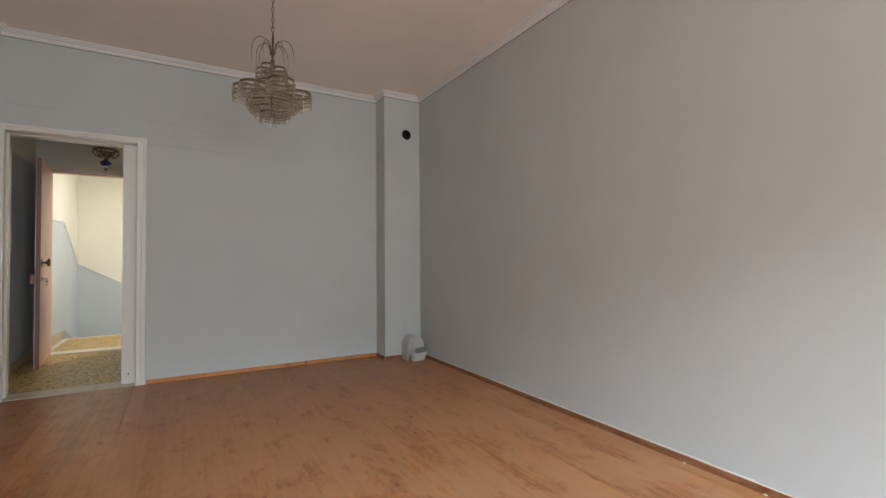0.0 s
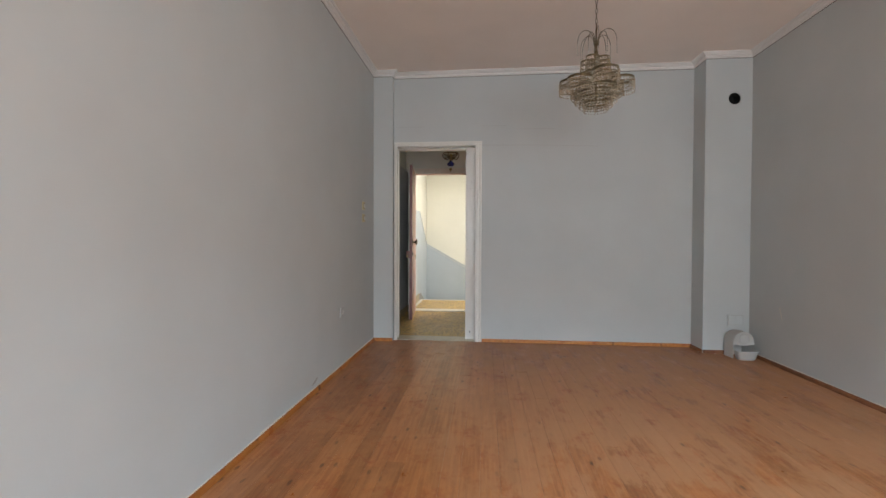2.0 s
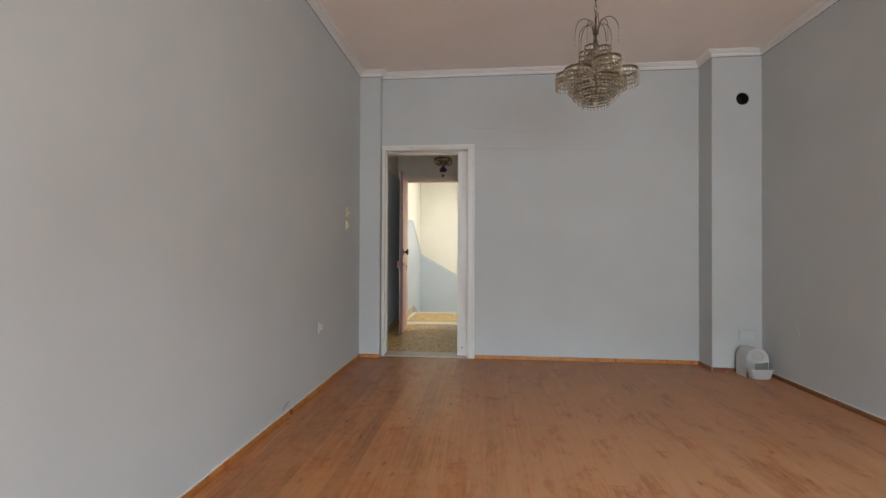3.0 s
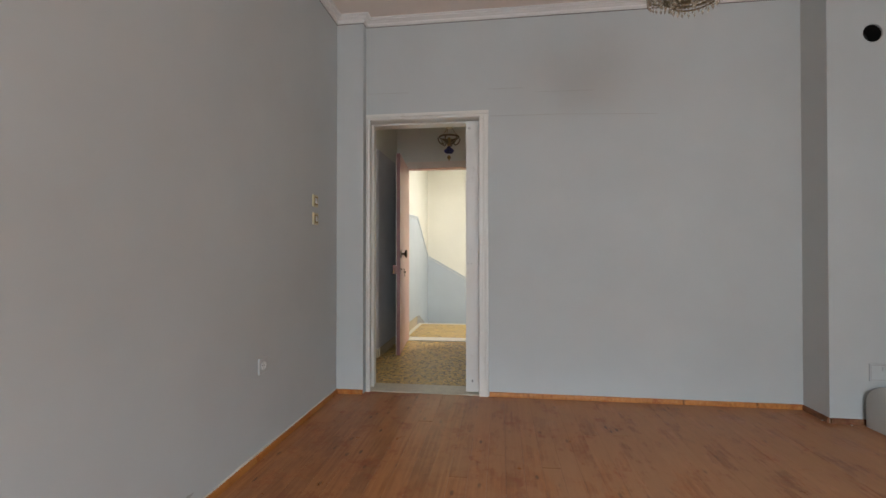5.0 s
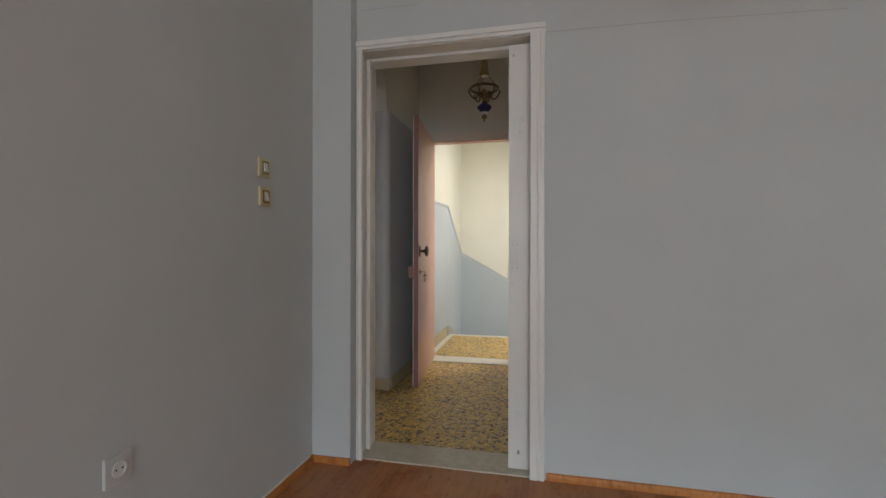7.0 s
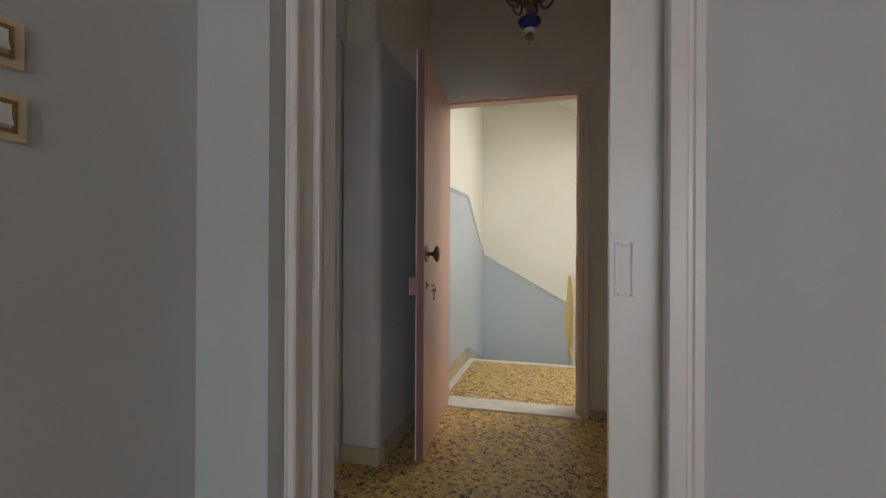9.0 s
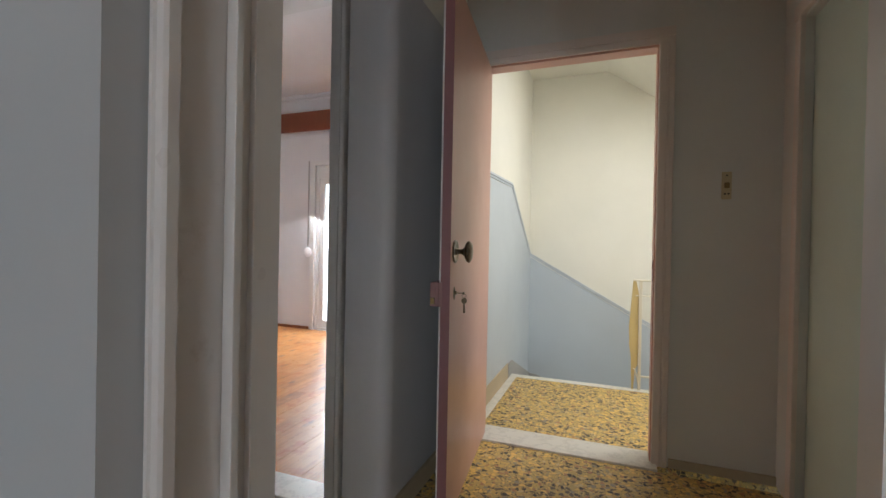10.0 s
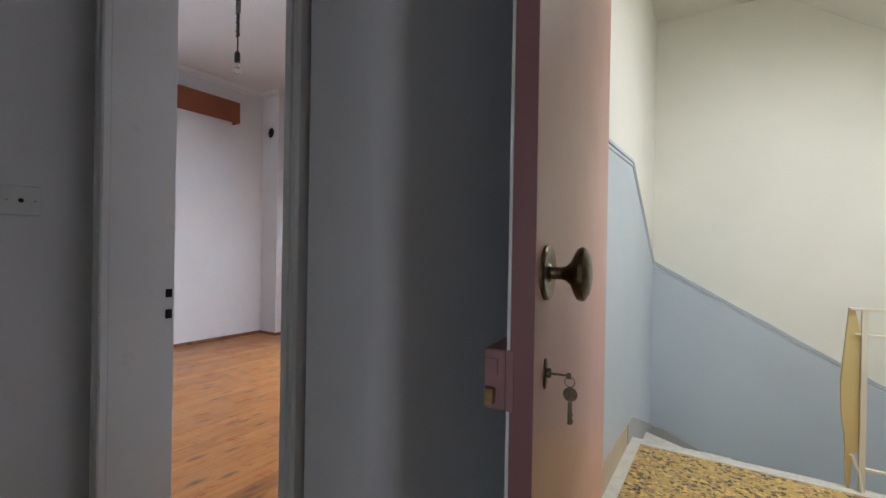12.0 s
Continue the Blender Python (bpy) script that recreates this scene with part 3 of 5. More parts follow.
# white room
solid("wall_room_west", block(LX - 0.2, LX, 1.24, LY + 0.2, 0, LH + 0.1), WHITEROOM, "white painted wall of the next room", "wall")
BX0, BX1, BZ = -2.765, -1.50, 2.12   # balcony door
solid("wall_room_north", blocks((LX, BX0, LY, LY + 0.2, 0, LH + 0.1), (BX1, -0.12, LY, LY + 0.2, 0, LH + 0.1), (BX0, BX1, LY, LY + 0.2, BZ, LH + 0.1)),
      WHITEROOM, "white painted wall with a balcony door", "wall")
solid("wall_room_east", block(-0.24, -0.12, 1.24, LY + 0.2, 0, LH + 0.1), WHITEROOM, "white painted wall of the next room", "wall")
solid("wall_room_south", blocks((LX, RX0 - 0.03, 1.24, 1.252, 0, LH), (RX1 + 0.04, -0.24, 1.24, 1.252, 0, LH), (RX0 - 0.03, RX1 + 0.04, 1.24, 1.252, RZ + 0.03, LH)), WHITEROOM, "white painted wall with a doorway", "wall")
solid("ceiling_room", block(LX - 0.2, -0.12, 1.24, LY + 0.2, LH, LH + 0.12), WHITEROOM, "white plaster ceiling of the next room", "ceiling")
solid("floor_base_room", block(LX - 0.2, -0.12, 1.24, LY + 0.2, -0.25, LF - 0.022), CONCRETE, "floor slab under the boards", "floor")
flue("chimney_breast_room", LX, -4.20, 4.02, LY, LH, -4.345, 2.53, 0.063, WHITEROOM, "white plaster chimney breast with a round flue hole")
solid("crown_moulding_room", mitred(bmesh.new(), CROWN, [(-0.24, 1.252), (-0.24, LY), (-4.20, LY), (-4.20, 4.02), (LX, 4.02), (LX, 1.252)], LH),
      WHITEROOM, "white plaster crown moulding", "moulding")
for a, b in (((BX0 - 0.07, LY), (-4.20, LY)), ((-4.20, LY), (-4.20, 4.02)), ((-4.20, 4.02), (LX, 4.02)), ((LX, 4.02), (LX, 1.3))):
    solid("baseboard", sweep(bmesh.new(), SK, (*a, LF), (*b, LF)), ROOMSKIRT, "thin brown pine skirting strip", "baseboard")

# stairwell
solid("wall_stair_west", block(-0.12, 0.0, HY1 + 0.16, SY + 0.2, -2.4, H + 0.1), CREAM, "cream painted stairwell wall", "wall")
solid("wall_stair_north", block(0.0, SX + 0.15, SY, SY + 0.2, -2.4, H + 0.1), CREAM, "cream painted stairwell wall", "wall")
solid("wall_stair_east", block(SX, SX + 0.15, HY1 + 0.16, SY, -2.4, H + 0.1), CREAM, "cream painted stairwell wall", "wall")
solid("wall_stair_south", blocks((0.0, EX0, HY1 + 0.16, HY1 + 0.17, 0, H), (EX1, SX, HY1 + 0.16, HY1 + 0.17, 0, H), (EX0, EX1, HY1 + 0.16, HY1 + 0.17, EZ, H), (EX1 - 0.004, EX1 + 0.0, HY1 + 0.092, HY1 + 0.16, 0.012, EZ), (EX0, EX1, HY1 + 0.092, HY1 + 0.16, EZ - 0.004, EZ)), CREAM, "cream painted stairwell wall", "wall")
CZ, CX, CS = 2.905, 0.75, 0.70     # flat ceiling height, start and slope of the slanting part


def slope_z(x):
    return CZ - CS * (x - CX)


def slope_panel(bm, x0, x1, y0, y1):
    return prism(bm, [(x0, y0, slope_z(x0)), (x1, y0, slope_z(x1)), (x1, y1, slope_z(x1)), (x0, y1, slope_z(x0))], (0.07, 0, 0.10))


SK0, SK1, SKY0, SKY1 = 1.05, 2.25, 2.42, 3.27
cbm = blocks((0.0, CX, HY1 + 0.17, SY, CZ, CZ + 0.12))
slope_panel(cbm, CX, SK0, HY1 + 0.17, SY)
slope_panel(cbm, SK1, SX, HY1 + 0.17, SY)
slope_panel(cbm, SK0, SK1, HY1 + 0.17, SKY0)
slope_panel(cbm, SK0, SK1, SKY1, SY)
solid("ceiling_stair", cbm, CREAM, "cream stairwell ceiling, slanting over the flight, with a skylight", "ceiling")
LANDY = 3.412
solid("landing_floor", blocks((0.072, SX, 2.228, 3.333, -0.25, 0.0)), TERRAZZO, "ochre terrazzo landing with dark stone chips", "floor")
solid("landing_border", blocks((0.0, 0.072, 2.262, 3.333, -0.25, 0.003), (0.0, SX, 3.333, LANDY, -0.22, 0.003)), MARBLE, "white marble edging of the landing", "floor")
solid("baseboard_landing", sweep(bmesh.new(), [(0, 0), (0, 0.125), (0.012, 0.125), (0.014, 0)], (0.0, 3.26, 0.003), (0.0, 2.27, 0.003)), TERRSKIRT, "beige terrazzo skirting", "baseboard")
# blue dado painted on a thin skim coat, stepping down with the stairs
T = 0.004
dado_pts = [(2.265, 1.595), (3.32, 1.625), (SY - 0.001, 1.015)]
solid("dado_west", prism(bmesh.new(), [(0, 2.265, -2.3), (0, 3.0, -2.3), (0, SY - 0.001, -2.3), (0, dado_pts[2][0], dado_pts[2][1]), (0, dado_pts[1][0], dado_pts[1][1]), (0, 2.265, 1.595)][::1], (T, 0, 0)),
      DADO, "pale blue gloss dado on the stairwell wall", "dado")
BSL = -0.562
solid("dado_north", prism(bmesh.new(), [(T, SY, -2.3), (SX, SY, -2.3), (SX, SY, 1.015 + BSL * SX), (T, SY, 1.015)], (0, -T, 0)), DADO, "pale blue gloss dado following the stairs down", "dado")


def dado_rail(bm, pts, out):
    for (a, b) in zip(pts, pts[1:]):
        a, b = Vector(a), Vector(b)
        for lo, hi, th in ((0.004, 0.020, 0.008), (0.024, 0.040, 0.012)):
            prism(bm, [a + Vector((0, 0, lo)), b + Vector((0, 0, lo)), b + Vector((0, 0, hi)), a + Vector((0, 0, hi))], Vector(out) * th)
    return bm


rails = dado_rail(bmesh.new(), [(0, 2.265, 1.595), (0, 3.32, 1.625), (0, SY, 1.015)], (1, 0, 0))
dado_rail(rails, [(0.01, SY, 1.015), (SX, SY, 1.015 + BSL * SX)], (0, -1, 0))
solid("trim_dado_rail", rails, DADOTRIM, "narrow grey-blue dado moulding", "moulding")

# stairs going down: winders round the newel, then a straight flight
PX, PY = 1.04, LANDY
stairs = thing("staircase", "terrazzo stairs with marble treads winding down", "stairs", (PX, PY, -0.6), kind="structure")
INV = Matrix.Translation((-PX, -PY, 0.6))


def step_part(outline, z):
    bm = prism(bmesh.new(), [(x, y, z - 0.17) for x, y in outline], (0, 0, 0.17))
    bm.transform(INV)
    part("step", bm, MARBLE, stairs)


step_part([(PX, PY), (0.006, PY), (0.006, PY + 0.6)], -0.17)
step_part([(PX, PY), (0.006, PY + 0.6), (0.006, SY - 0.006), (0.53, SY - 0.006)], -0.34)
step_part([(PX, PY), (0.53, SY - 0.006), (PX, SY - 0.006)], -0.51)
for i in range(6):
    x0 = PX + 0.30 * i
    step_part([(x0, PY), (x0 + 0.30, PY), (x0 + 0.30, SY - 0.006), (x0, SY - 0.006)], -0.68 - 0.17 * i)
solid("stair_skirting", prism(bmesh.new(), [(0.004, 3.27, 0.12), (0.004, 3.42, 0.12), (0.004, SY, -0.22), (0.004, SY, -0.36), (0.004, 3.44, -0.17), (0.004, 3.44, -0.02), (0.004, 3.27, 0.004)], (0.012, 0, 0)),
      CONCRETE, "grey cement skirting running down the stairs", "baseboard")
solid("stair_skirting_back", prism(bmesh.new(), [(0.016, SY - 0.001, -0.225), (0.10, SY - 0.001, -0.235), (1.30, SY - 0.001, -0.71), (1.30, SY - 0.001, -0.86), (0.10, SY - 0.001, -0.385), (0.016, SY - 0.001, -0.36)], (0, -0.014, 0)),
      CONCRETE, "grey cement skirting running down the stairs", "baseboard")
solid("stair_under_floor", block(0.0, SX, 2.27, SY, -2.5, -2.4), CONCRETE, "grey floor of the flight below", "floor")
solid("landing_face", block(0.0, SX, 2.27, 3.407, -2.4, -0.25), CREAM, "cream wall under the landing", "wall")

# ground outside, seen only as brightness through the glass
solid("ground", block(-60, 60, -60, 60, -3.6, -3.4), CONCRETE, "pale ground outside the house", "ground")

# ---------------------------------------------------------------- doorways
CASING = painted("casing_beige_paint", (0.80, 0.73, 0.65), 0.08, 0.34, None, 25.0, 0.05)

door_1 = thing("door_1", "off-white gloss painted door casing of a sliding door", "door frame", (0.69, 0.1, 0), kind="structure")
O1 = Matrix.Translation((-0.69, -0.1, 0))


def local(bm, inverse):
    bm.transform(inverse)
    return bm


def grooved(x0, x1, y0, z0, z1, flip):
    """Upright casing board with a rounded outer bead and a groove."""
    w = x1 - x0
    outline = [(0, 0), (0, -0.016), (0.004, -0.022), (w * 0.30, -0.022), (w * 0.36, -0.017), (w * 0.46, -0.017), (w * 0.52, -0.022), (w - 0.004, -0.022), (w, -0.017), (w, 0)]
    pts = [((x1 - u) if flip else (x0 + u), y0 + v, z0) for u, v in outline]
    return prism(bmesh.new(), pts, (0, 0, z1 - z0))


part("casing", local(grooved(0.220, 0.254, 0.0, 0, 2.158, False), O1), GLOSS, door_1)
part("casing", local(grooved(1.118, 1.190, 0.0, 0, 2.158, True), O1), GLOSS, door_1)
head = bmesh.new()
for z0, z1, y in ((2.158, 2.176, -0.016), (2.176, 2.202, -0.024)):
    slab(head, 0.218, 1.192, y, 0.0, z0, z1, bev=0.003)
part("head_casing", local(head, O1), GLOSS, door_1)
part("lining", local(blocks((0.222, 0.228, 0.0, 0.149, 0.006, 2.155), (0.230, 0.252, 0.096, 0.112, 0.006, 2.155), (0.222, 0.238, 0.150, 0.213, 0.006, 2.155), bev=0.002), O1), GLOSS, door_1)
part("lining", local(blocks((1.120, 1.134, 0.0, 0.036, 0.006, 2.155), (1.105, 1.134, 0.100, 0.213, 0.006, 2.155), bev=0.002), O1), GLOSS, door_1)
part("head_lining", local(blocks((0.222, 1.134, 0.0, 0.036, 2.155, 2.174), (0.222, 1.134, 0.036, 0.110, 2.160, 2.174), (0.230, 1.12, 0.110, 0.213, 2.146, 2.174), bev=0.002), O1), GLOSS, door_1)
part("hall_casing", local(blocks((0.14, 0.200, 0.21, 0.226, 0, 2.16), (1.11, 1.18, 0.21, 0.226, 0, 2.16), (0.14, 1.18, 0.21, 0.226, 2.16, 2.22)), O1), GLOSS, door_1)

slider = thing("sliding_door", "off-white gloss sliding door almost hidden in its wall pocket", "door", (1.453, 0.066, 0.012))
O2 = Matrix.Translation((-1.45, -0.066, -0.012))
part("leaf", local(blocks((1.010, 1.021, 0.046, 0.086, 0.014, 2.135), (1.021, 1.061, 0.046, 0.086, 0.014, 1.019), (1.021, 1.061, 0.046, 0.086, 1.135, 2.135),
                          (1.021, 1.061, 0.050, 0.086, 1.019, 1.135), (1.061, 1.95, 0.046, 0.086, 0.014, 2.135)), O2), GLOSS, slider)
pull = blocks((1.020, 1.062, 0.043, 0.046, 1.128, 1.139), (1.020, 1.062, 0.043, 0.046, 1.014, 1.025), (1.020, 1.026, 0.043, 0.046, 1.025, 1.128), (1.056, 1.062, 0.043, 0.046, 1.025, 1.128), bev=0.001)
pl = part("recessed_pull", local(pull, O2), GLOSS, slider, "painted recessed finger pull")
for z in (1.1335, 1.0195):
    for x in (1.028, 1.054):
        sc = turned(bmesh.new(), [(0.0022, 0), (0.0022, 0.001), (0.0012, 0.0014)], Matrix.Translation((x, 0.043, z)) @ Matrix.Rotation(radians(90), 4, "X"), 10)
        part("screw", local(sc, O2), STEEL, pl)
part("flush_bolt", local(turned(bmesh.new(), [(0.007, 0), (0.007, 0.002), (0.004, 0.003)], Matrix.Translation((1.060, 0.046, 0.098)) @ Matrix.Rotation(radians(90), 4, "X") @ Matrix.Diagonal((1, 1.7, 1, 1)), 16), O2), STEEL, slider, "small oval steel bolt")
part("stop_peg", local(turned(bmesh.new(), [(0.010, 0), (0.010, 0.010), (0.007, 0.014)], Matrix.Translation((1.036, 0.046, 2.085)) @ Matrix.Rotation(radians(90), 4, "X"), 16), O2), GLOSS, slider)

# casing of the front door
door_2 = thing("door_2", "pinkish-beige painted casing of the front door", "door frame", (0.56, 2.1, 0), kind="structure")
O3 = Matrix.Translation((-0.56, -2.1, 0))
part("casing", local(grooved(1.018, 1.092, 2.1, 0, 2.178, True), O3), CASING, door_2)
part("casing", local(grooved(0.030, 0.104, 2.1, 0, 2.178, False), O3), CASING, door_2)
part("head_casing", local(blocks((0.030, 1.092, 2.082, 2.1, 2.178, 2.210), (0.030, 1.092, 2.077, 2.1, 2.210, 2.258), bev=0.003), O3), CASING, door_2)
part("lining", local(blocks((1.012, 1.044, 2.098, 2.190, 0.012, 2.166), bev=0.002), O3), PINK, door_2)
part("lining", local(blocks((0.076, 0.108, 2.098, 2.190, 0.012, 2.166), bev=0.002), O3), PINK, door_2)
part("head_lining", local(blocks((0.076, 1.044, 2.098, 2.190, 2.166, 2.214), bev=0.002), O3), PINK, door_2)
strike = part("strike_plate", local(blocks((1.0095, 1.012, 2.106, 2.140, 0.95, 1.06), bev=0.001), O3), LOCKPINK, door_2, "painted-over steel strike plate")
part("strike_hole", local(blocks((1.008, 1.0105, 2.114, 2.132, 1.015, 1.045)), O3), SOOT, strike)

# the front door, standing open into the hall
front = thing("front_door", "pink painted wooden front door standing wide open", "door", (0.128, 2.100, 0.014))
front.rotation_euler = (0, 0, radians(-84.2))
LW, KX = 0.927, 0.858              # width of the leaf, line of the knob and keyhole
part("leaf", block(0.0, LW, -0.038, 0.0, 0.0, 2.150, bev=0.002), PINK, front)
# thin strip whose dark colour holds the shade on the leaf's edge
part("edge_strip", block(LW, LW + 0.0012, -0.0375, -0.0005, 0.0, 2.150), SHADEDEDGE, front, "maroon door edge with its shade put into the colour")
part("back_panel", block(0.0, LW + 0.001, -0.044, -0.038, 0.0, 2.150, bev=0.002), GLOSS, front, "off-white back of the door")
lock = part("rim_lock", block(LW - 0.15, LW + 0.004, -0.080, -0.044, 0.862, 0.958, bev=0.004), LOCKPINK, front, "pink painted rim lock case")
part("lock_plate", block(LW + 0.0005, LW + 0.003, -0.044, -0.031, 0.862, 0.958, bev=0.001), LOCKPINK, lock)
part("latch_bolt", prism(bmesh.new(), [(LW + 0.004, -0.077, 0.874), (LW + 0.018, -0.073, 0.874), (LW + 0.018, -0.060, 0.874), (LW + 0.004, -0.060, 0.874)], (0, 0, 0.024)), BRASS, lock, "brass latch bolt")
part("dead_bolt", block(LW + 0.004, LW + 0.008, -0.074, -0.056, 0.918, 0.943), LOCKPINK, lock)
side = Matrix.Rotation(radians(-90), 4, "X")


def on_face(x, z):
    return Matrix.Translation((x, 0, z)) @ side


knob = part("door_knob", turned(bmesh.new(), [(0.012, 0.004), (0.0105, 0.012), (0.010, 0.024), (0.012, 0.032), (0.019, 0.040), (0.032, 0.046), (0.041, 0.051), (0.044, 0.057), (0.042, 0.063), (0.032, 0.069), (0.013, 0.072), (0.001, 0.0725)], on_face(KX, 1.078), 32), BRONZE, front, "dark bronze mushroom door knob", True)
part("rosette", turned(bmesh.new(), [(0.046, 0.0), (0.046, 0.004), (0.043, 0.007), (0.034, 0.007), (0.027, 0.004), (0.017, 0.005), (0.012, 0.010)], on_face(KX, 1.078), 32), BRONZE, knob, "round dished bronze rosette", True)
esc = part("keyhole_plate", turned(bmesh.new(), [(0.0135, 0), (0.0135, 0.0025), (0.011, 0.004)], on_face(KX, 0.9100) @ Matrix.Diagonal((0.9, 1.9, 1, 1)), 24), BRONZE, front, "oval bronze keyhole plate", True)
part("lock_cylinder", turned(bmesh.new(), [(0.008, 0.003), (0.008, 0.010), (0.006, 0.011)], on_face(KX, 0.9120), 20), BRONZE, esc, "", True)
part("inserted_key", blocks((KX - 0.0012, KX + 0.0012, 0.010, 0.040, 0.9100, 0.9135), (KX - 0.0012, KX + 0.0012, 0.036, 0.043, 0.9065, 0.9165), bev=0.0008), BRONZE, esc, "flat steel key in the lock")
ring = [(KX, 0.041 + 0.008 * math.cos(a), 0.9020 + 0.008 * math.sin(a)) for a in [i * math.tau / 20 for i in range(20)]]
part("key_ring", tube(bmesh.new(), ring, 0.0008, 6, True), BRONZE, esc)
sp = turned(bmesh.new(), [(0.004, -0.001), (0.0108, -0.001), (0.0116, 0), (0.0108, 0.001), (0.004, 0.001)], Matrix.Translation((KX, 0.042, 0.8820)) @ Matrix.Rotation(radians(90), 4, "Y"), 20)
slab(sp, KX - 0.0008, KX + 0.0008, 0.0385, 0.0455, 0.8330, 0.8700)
slab(sp, KX - 0.0008, KX + 0.0008, 0.045, 0.0475, 0.8360, 0.8420)
slab(sp, KX - 0.0008, KX + 0.0008, 0.045, 0.0470, 0.8470, 0.8520)
part("spare_key", sp, BRONZE, esc, "second key hanging from the ring")
for z in (0.25, 1.9):
    part("hinge", turned(bmesh.new(), [(0.007, 0), (0.007, 0.11)], Matrix.Translation((0.0, -0.050, z)), 12), STEEL, front, "", True)

# casing of the inner doorway
door_3 = thing("door_3", "grey-white painted casing of the inner doorway", "door frame", (-0.655, 1.1, 0), kind="structure")
O4 = Matrix.Translation((0.655, -1.1, 0))
part("casing", local(grooved(RX1, RX1 + 0.042, 1.1, 0, RZ, True), O4), GREYGLOSS, door_3)
part("casing", local(grooved(RX0 - 0.055, RX0, 1.1, 0, RZ, False), O4), GREYGLOSS, door_3)
part("head_casing", local(blocks((RX0 - 0.055, RX1 + 0.042, 1.078, 1.1, RZ, RZ + 0.055), bev=0.003), O4), GREYGLOSS, door_3)
ll = part("lining", local(blocks((RX0 - 0.03, RX0, 1.1, 1.286, 0.028, RZ), bev=0.002), O4), GREYGLOSS, door_3)
part("lining", local(blocks((RX1, RX1 + 0.04, 1.1, 1.256, 0.028, RZ), (RX1 - 0.060, RX1, 1.130, 1.256, 0.028, RZ), bev=0.002), O4), GREYGLOSS, door_3)
part("head_lining", local(blocks((RX0 - 0.03, RX1 + 0.04, 1.1, 1.256, RZ, RZ + 0.03), bev=0.002), O4), GREYGLOSS, door_3)
for z0, z1 in ((0.953, 0.980), (0.884, 0.914)):
    part("strike_hole", local(block(RX0 + 0.001, RX0 + 0.004, 1.258, 1.277, z0, z1), O4), SOOT, ll, "dark strike hole")

# closed side door in the hall
door_4 = thing("door_4", "pale green painted side door, closed, in a pinkish casing", "door", (HX1, 1.45, 0), kind="structure")
O5 = Matrix.Translation((-HX1, -1.45, 0))
part("casing", local(blocks((HX1 - 0.020, HX1, DY1 - 0.012, DY1 + 0.016, 0, 2.13), (HX1 - 0.014, HX1, DY1 + 0.016, DY1 + 0.062, 0, 2.13), bev=0.003), O5), CASING, door_4)
part("casing", local(blocks((HX1 - 0.020, HX1, DY0 - 0.05, DY0 + 0.012, 0, 2.13), bev=0.003), O5), CASING, door_4)
part("head_casing", local(blocks((HX1 - 0.020, HX1, DY0 - 0.05, DY1 + 0.062, 2.13, 2.19), bev=0.003), O5), CASING, door_4)
part("leaf", local(blocks((HX1 + 0.035, HX1 + 0.075, DY0, DY1, 0.01, 2.12), bev=0.003), O5), PALEGREEN, door_4)


# ---------------------------------------------------------------- switches and sockets
def wall_plate(name, label, category, w, h, plate_mat, group="", depth=0.011):
    """A plate facing local -y, its back at y 0."""
    ob = thing(name, label, category, group=group)
    part("plate", block(-w / 2, w / 2, -depth, 0, -h / 2, h / 2, bev=0.0025), plate_mat, ob)
    return ob


def rocker_switch():
    ob = wall_plate("light_switch", "yellowed plastic light switch on the wall", "light switch", 0.078, 0.082, OLDPLASTIC, "switches by the doorway")
    part("surround", blocks((-0.022, -0.015, -0.014, -0.0105, -0.028, 0.028), (0.015, 0.022, -0.014, -0.0105, -0.028, 0.028), (-0.015, 0.015, -0.014, -0.0105, 0.021, 0.028), (-0.015, 0.015, -0.014, -0.0105, -0.028, -0.021), bev=0.001), GOLDPAINT, ob, "brown-gold surround")
    part("rocker", prism(bmesh.new(), [(-0.012, -0.013, -0.018), (-0.012, -0.022, -0.016), (-0.012, -0.016, 0.0), (-0.012, -0.015, 0.018), (-0.012, -0.012, 0.018)], (0.024, 0, 0)), PLASTIC, ob, "white rocker")
    return ob


sw = rocker_switch()
sw.matrix_world = Matrix.Translation((0.0, -0.497, 1.462)) @ Matrix.Rotation(radians(90), 4, "Z")
copy_thing(sw, Matrix.Translation((0.0, -0.492, 1.338)) @ Matrix.Rotation(radians(90), 4, "Z"))


def power_socket(label, group=""):
    ob = wall_plate("power_socket", label, "power socket", 0.084, 0.084, SOCKETPLASTIC, group, 0.010)
    well = part("socket_well", turned(bmesh.new(), [(0.0225, 0.0), (0.0225, 0.003), (0.0195, 0.003), (0.018, 0.0005), (0.001, 0.0004)], Matrix.Translation((0, -0.010, 0)) @ Matrix.Rotation(radians(90), 4, "X"), 24), PLASTIC, ob)
    for dx in (-0.0095, 0.0095):
        part("pin_hole", turned(bmesh.new(), [(0.0027, 0.0), (0.0027, 0.0016), (0.001, 0.0017)], Matrix.Translation((dx, -0.010, 0)) @ Matrix.Rotation(radians(90), 4, "X"), 10), SOOT, well)
    return ob


power_socket("white double-pin power socket low on the wall").matrix_world = Matrix.Translation((0.0, -1.168, 0.491)) @ Matrix.Rotation(radians(90), 4, "Z")
ps = power_socket("white power socket on the chimney breast side")
ps.matrix_world = Matrix.Translation((-4.20, 4.155, 0.562)) @ Matrix.Rotation(radians(90), 4, "Z")
copy_thing(ps, Matrix.Translation((-4.20, 4.243, 0.562)) @ Matrix.Rotation(radians(90), 4, "Z"))

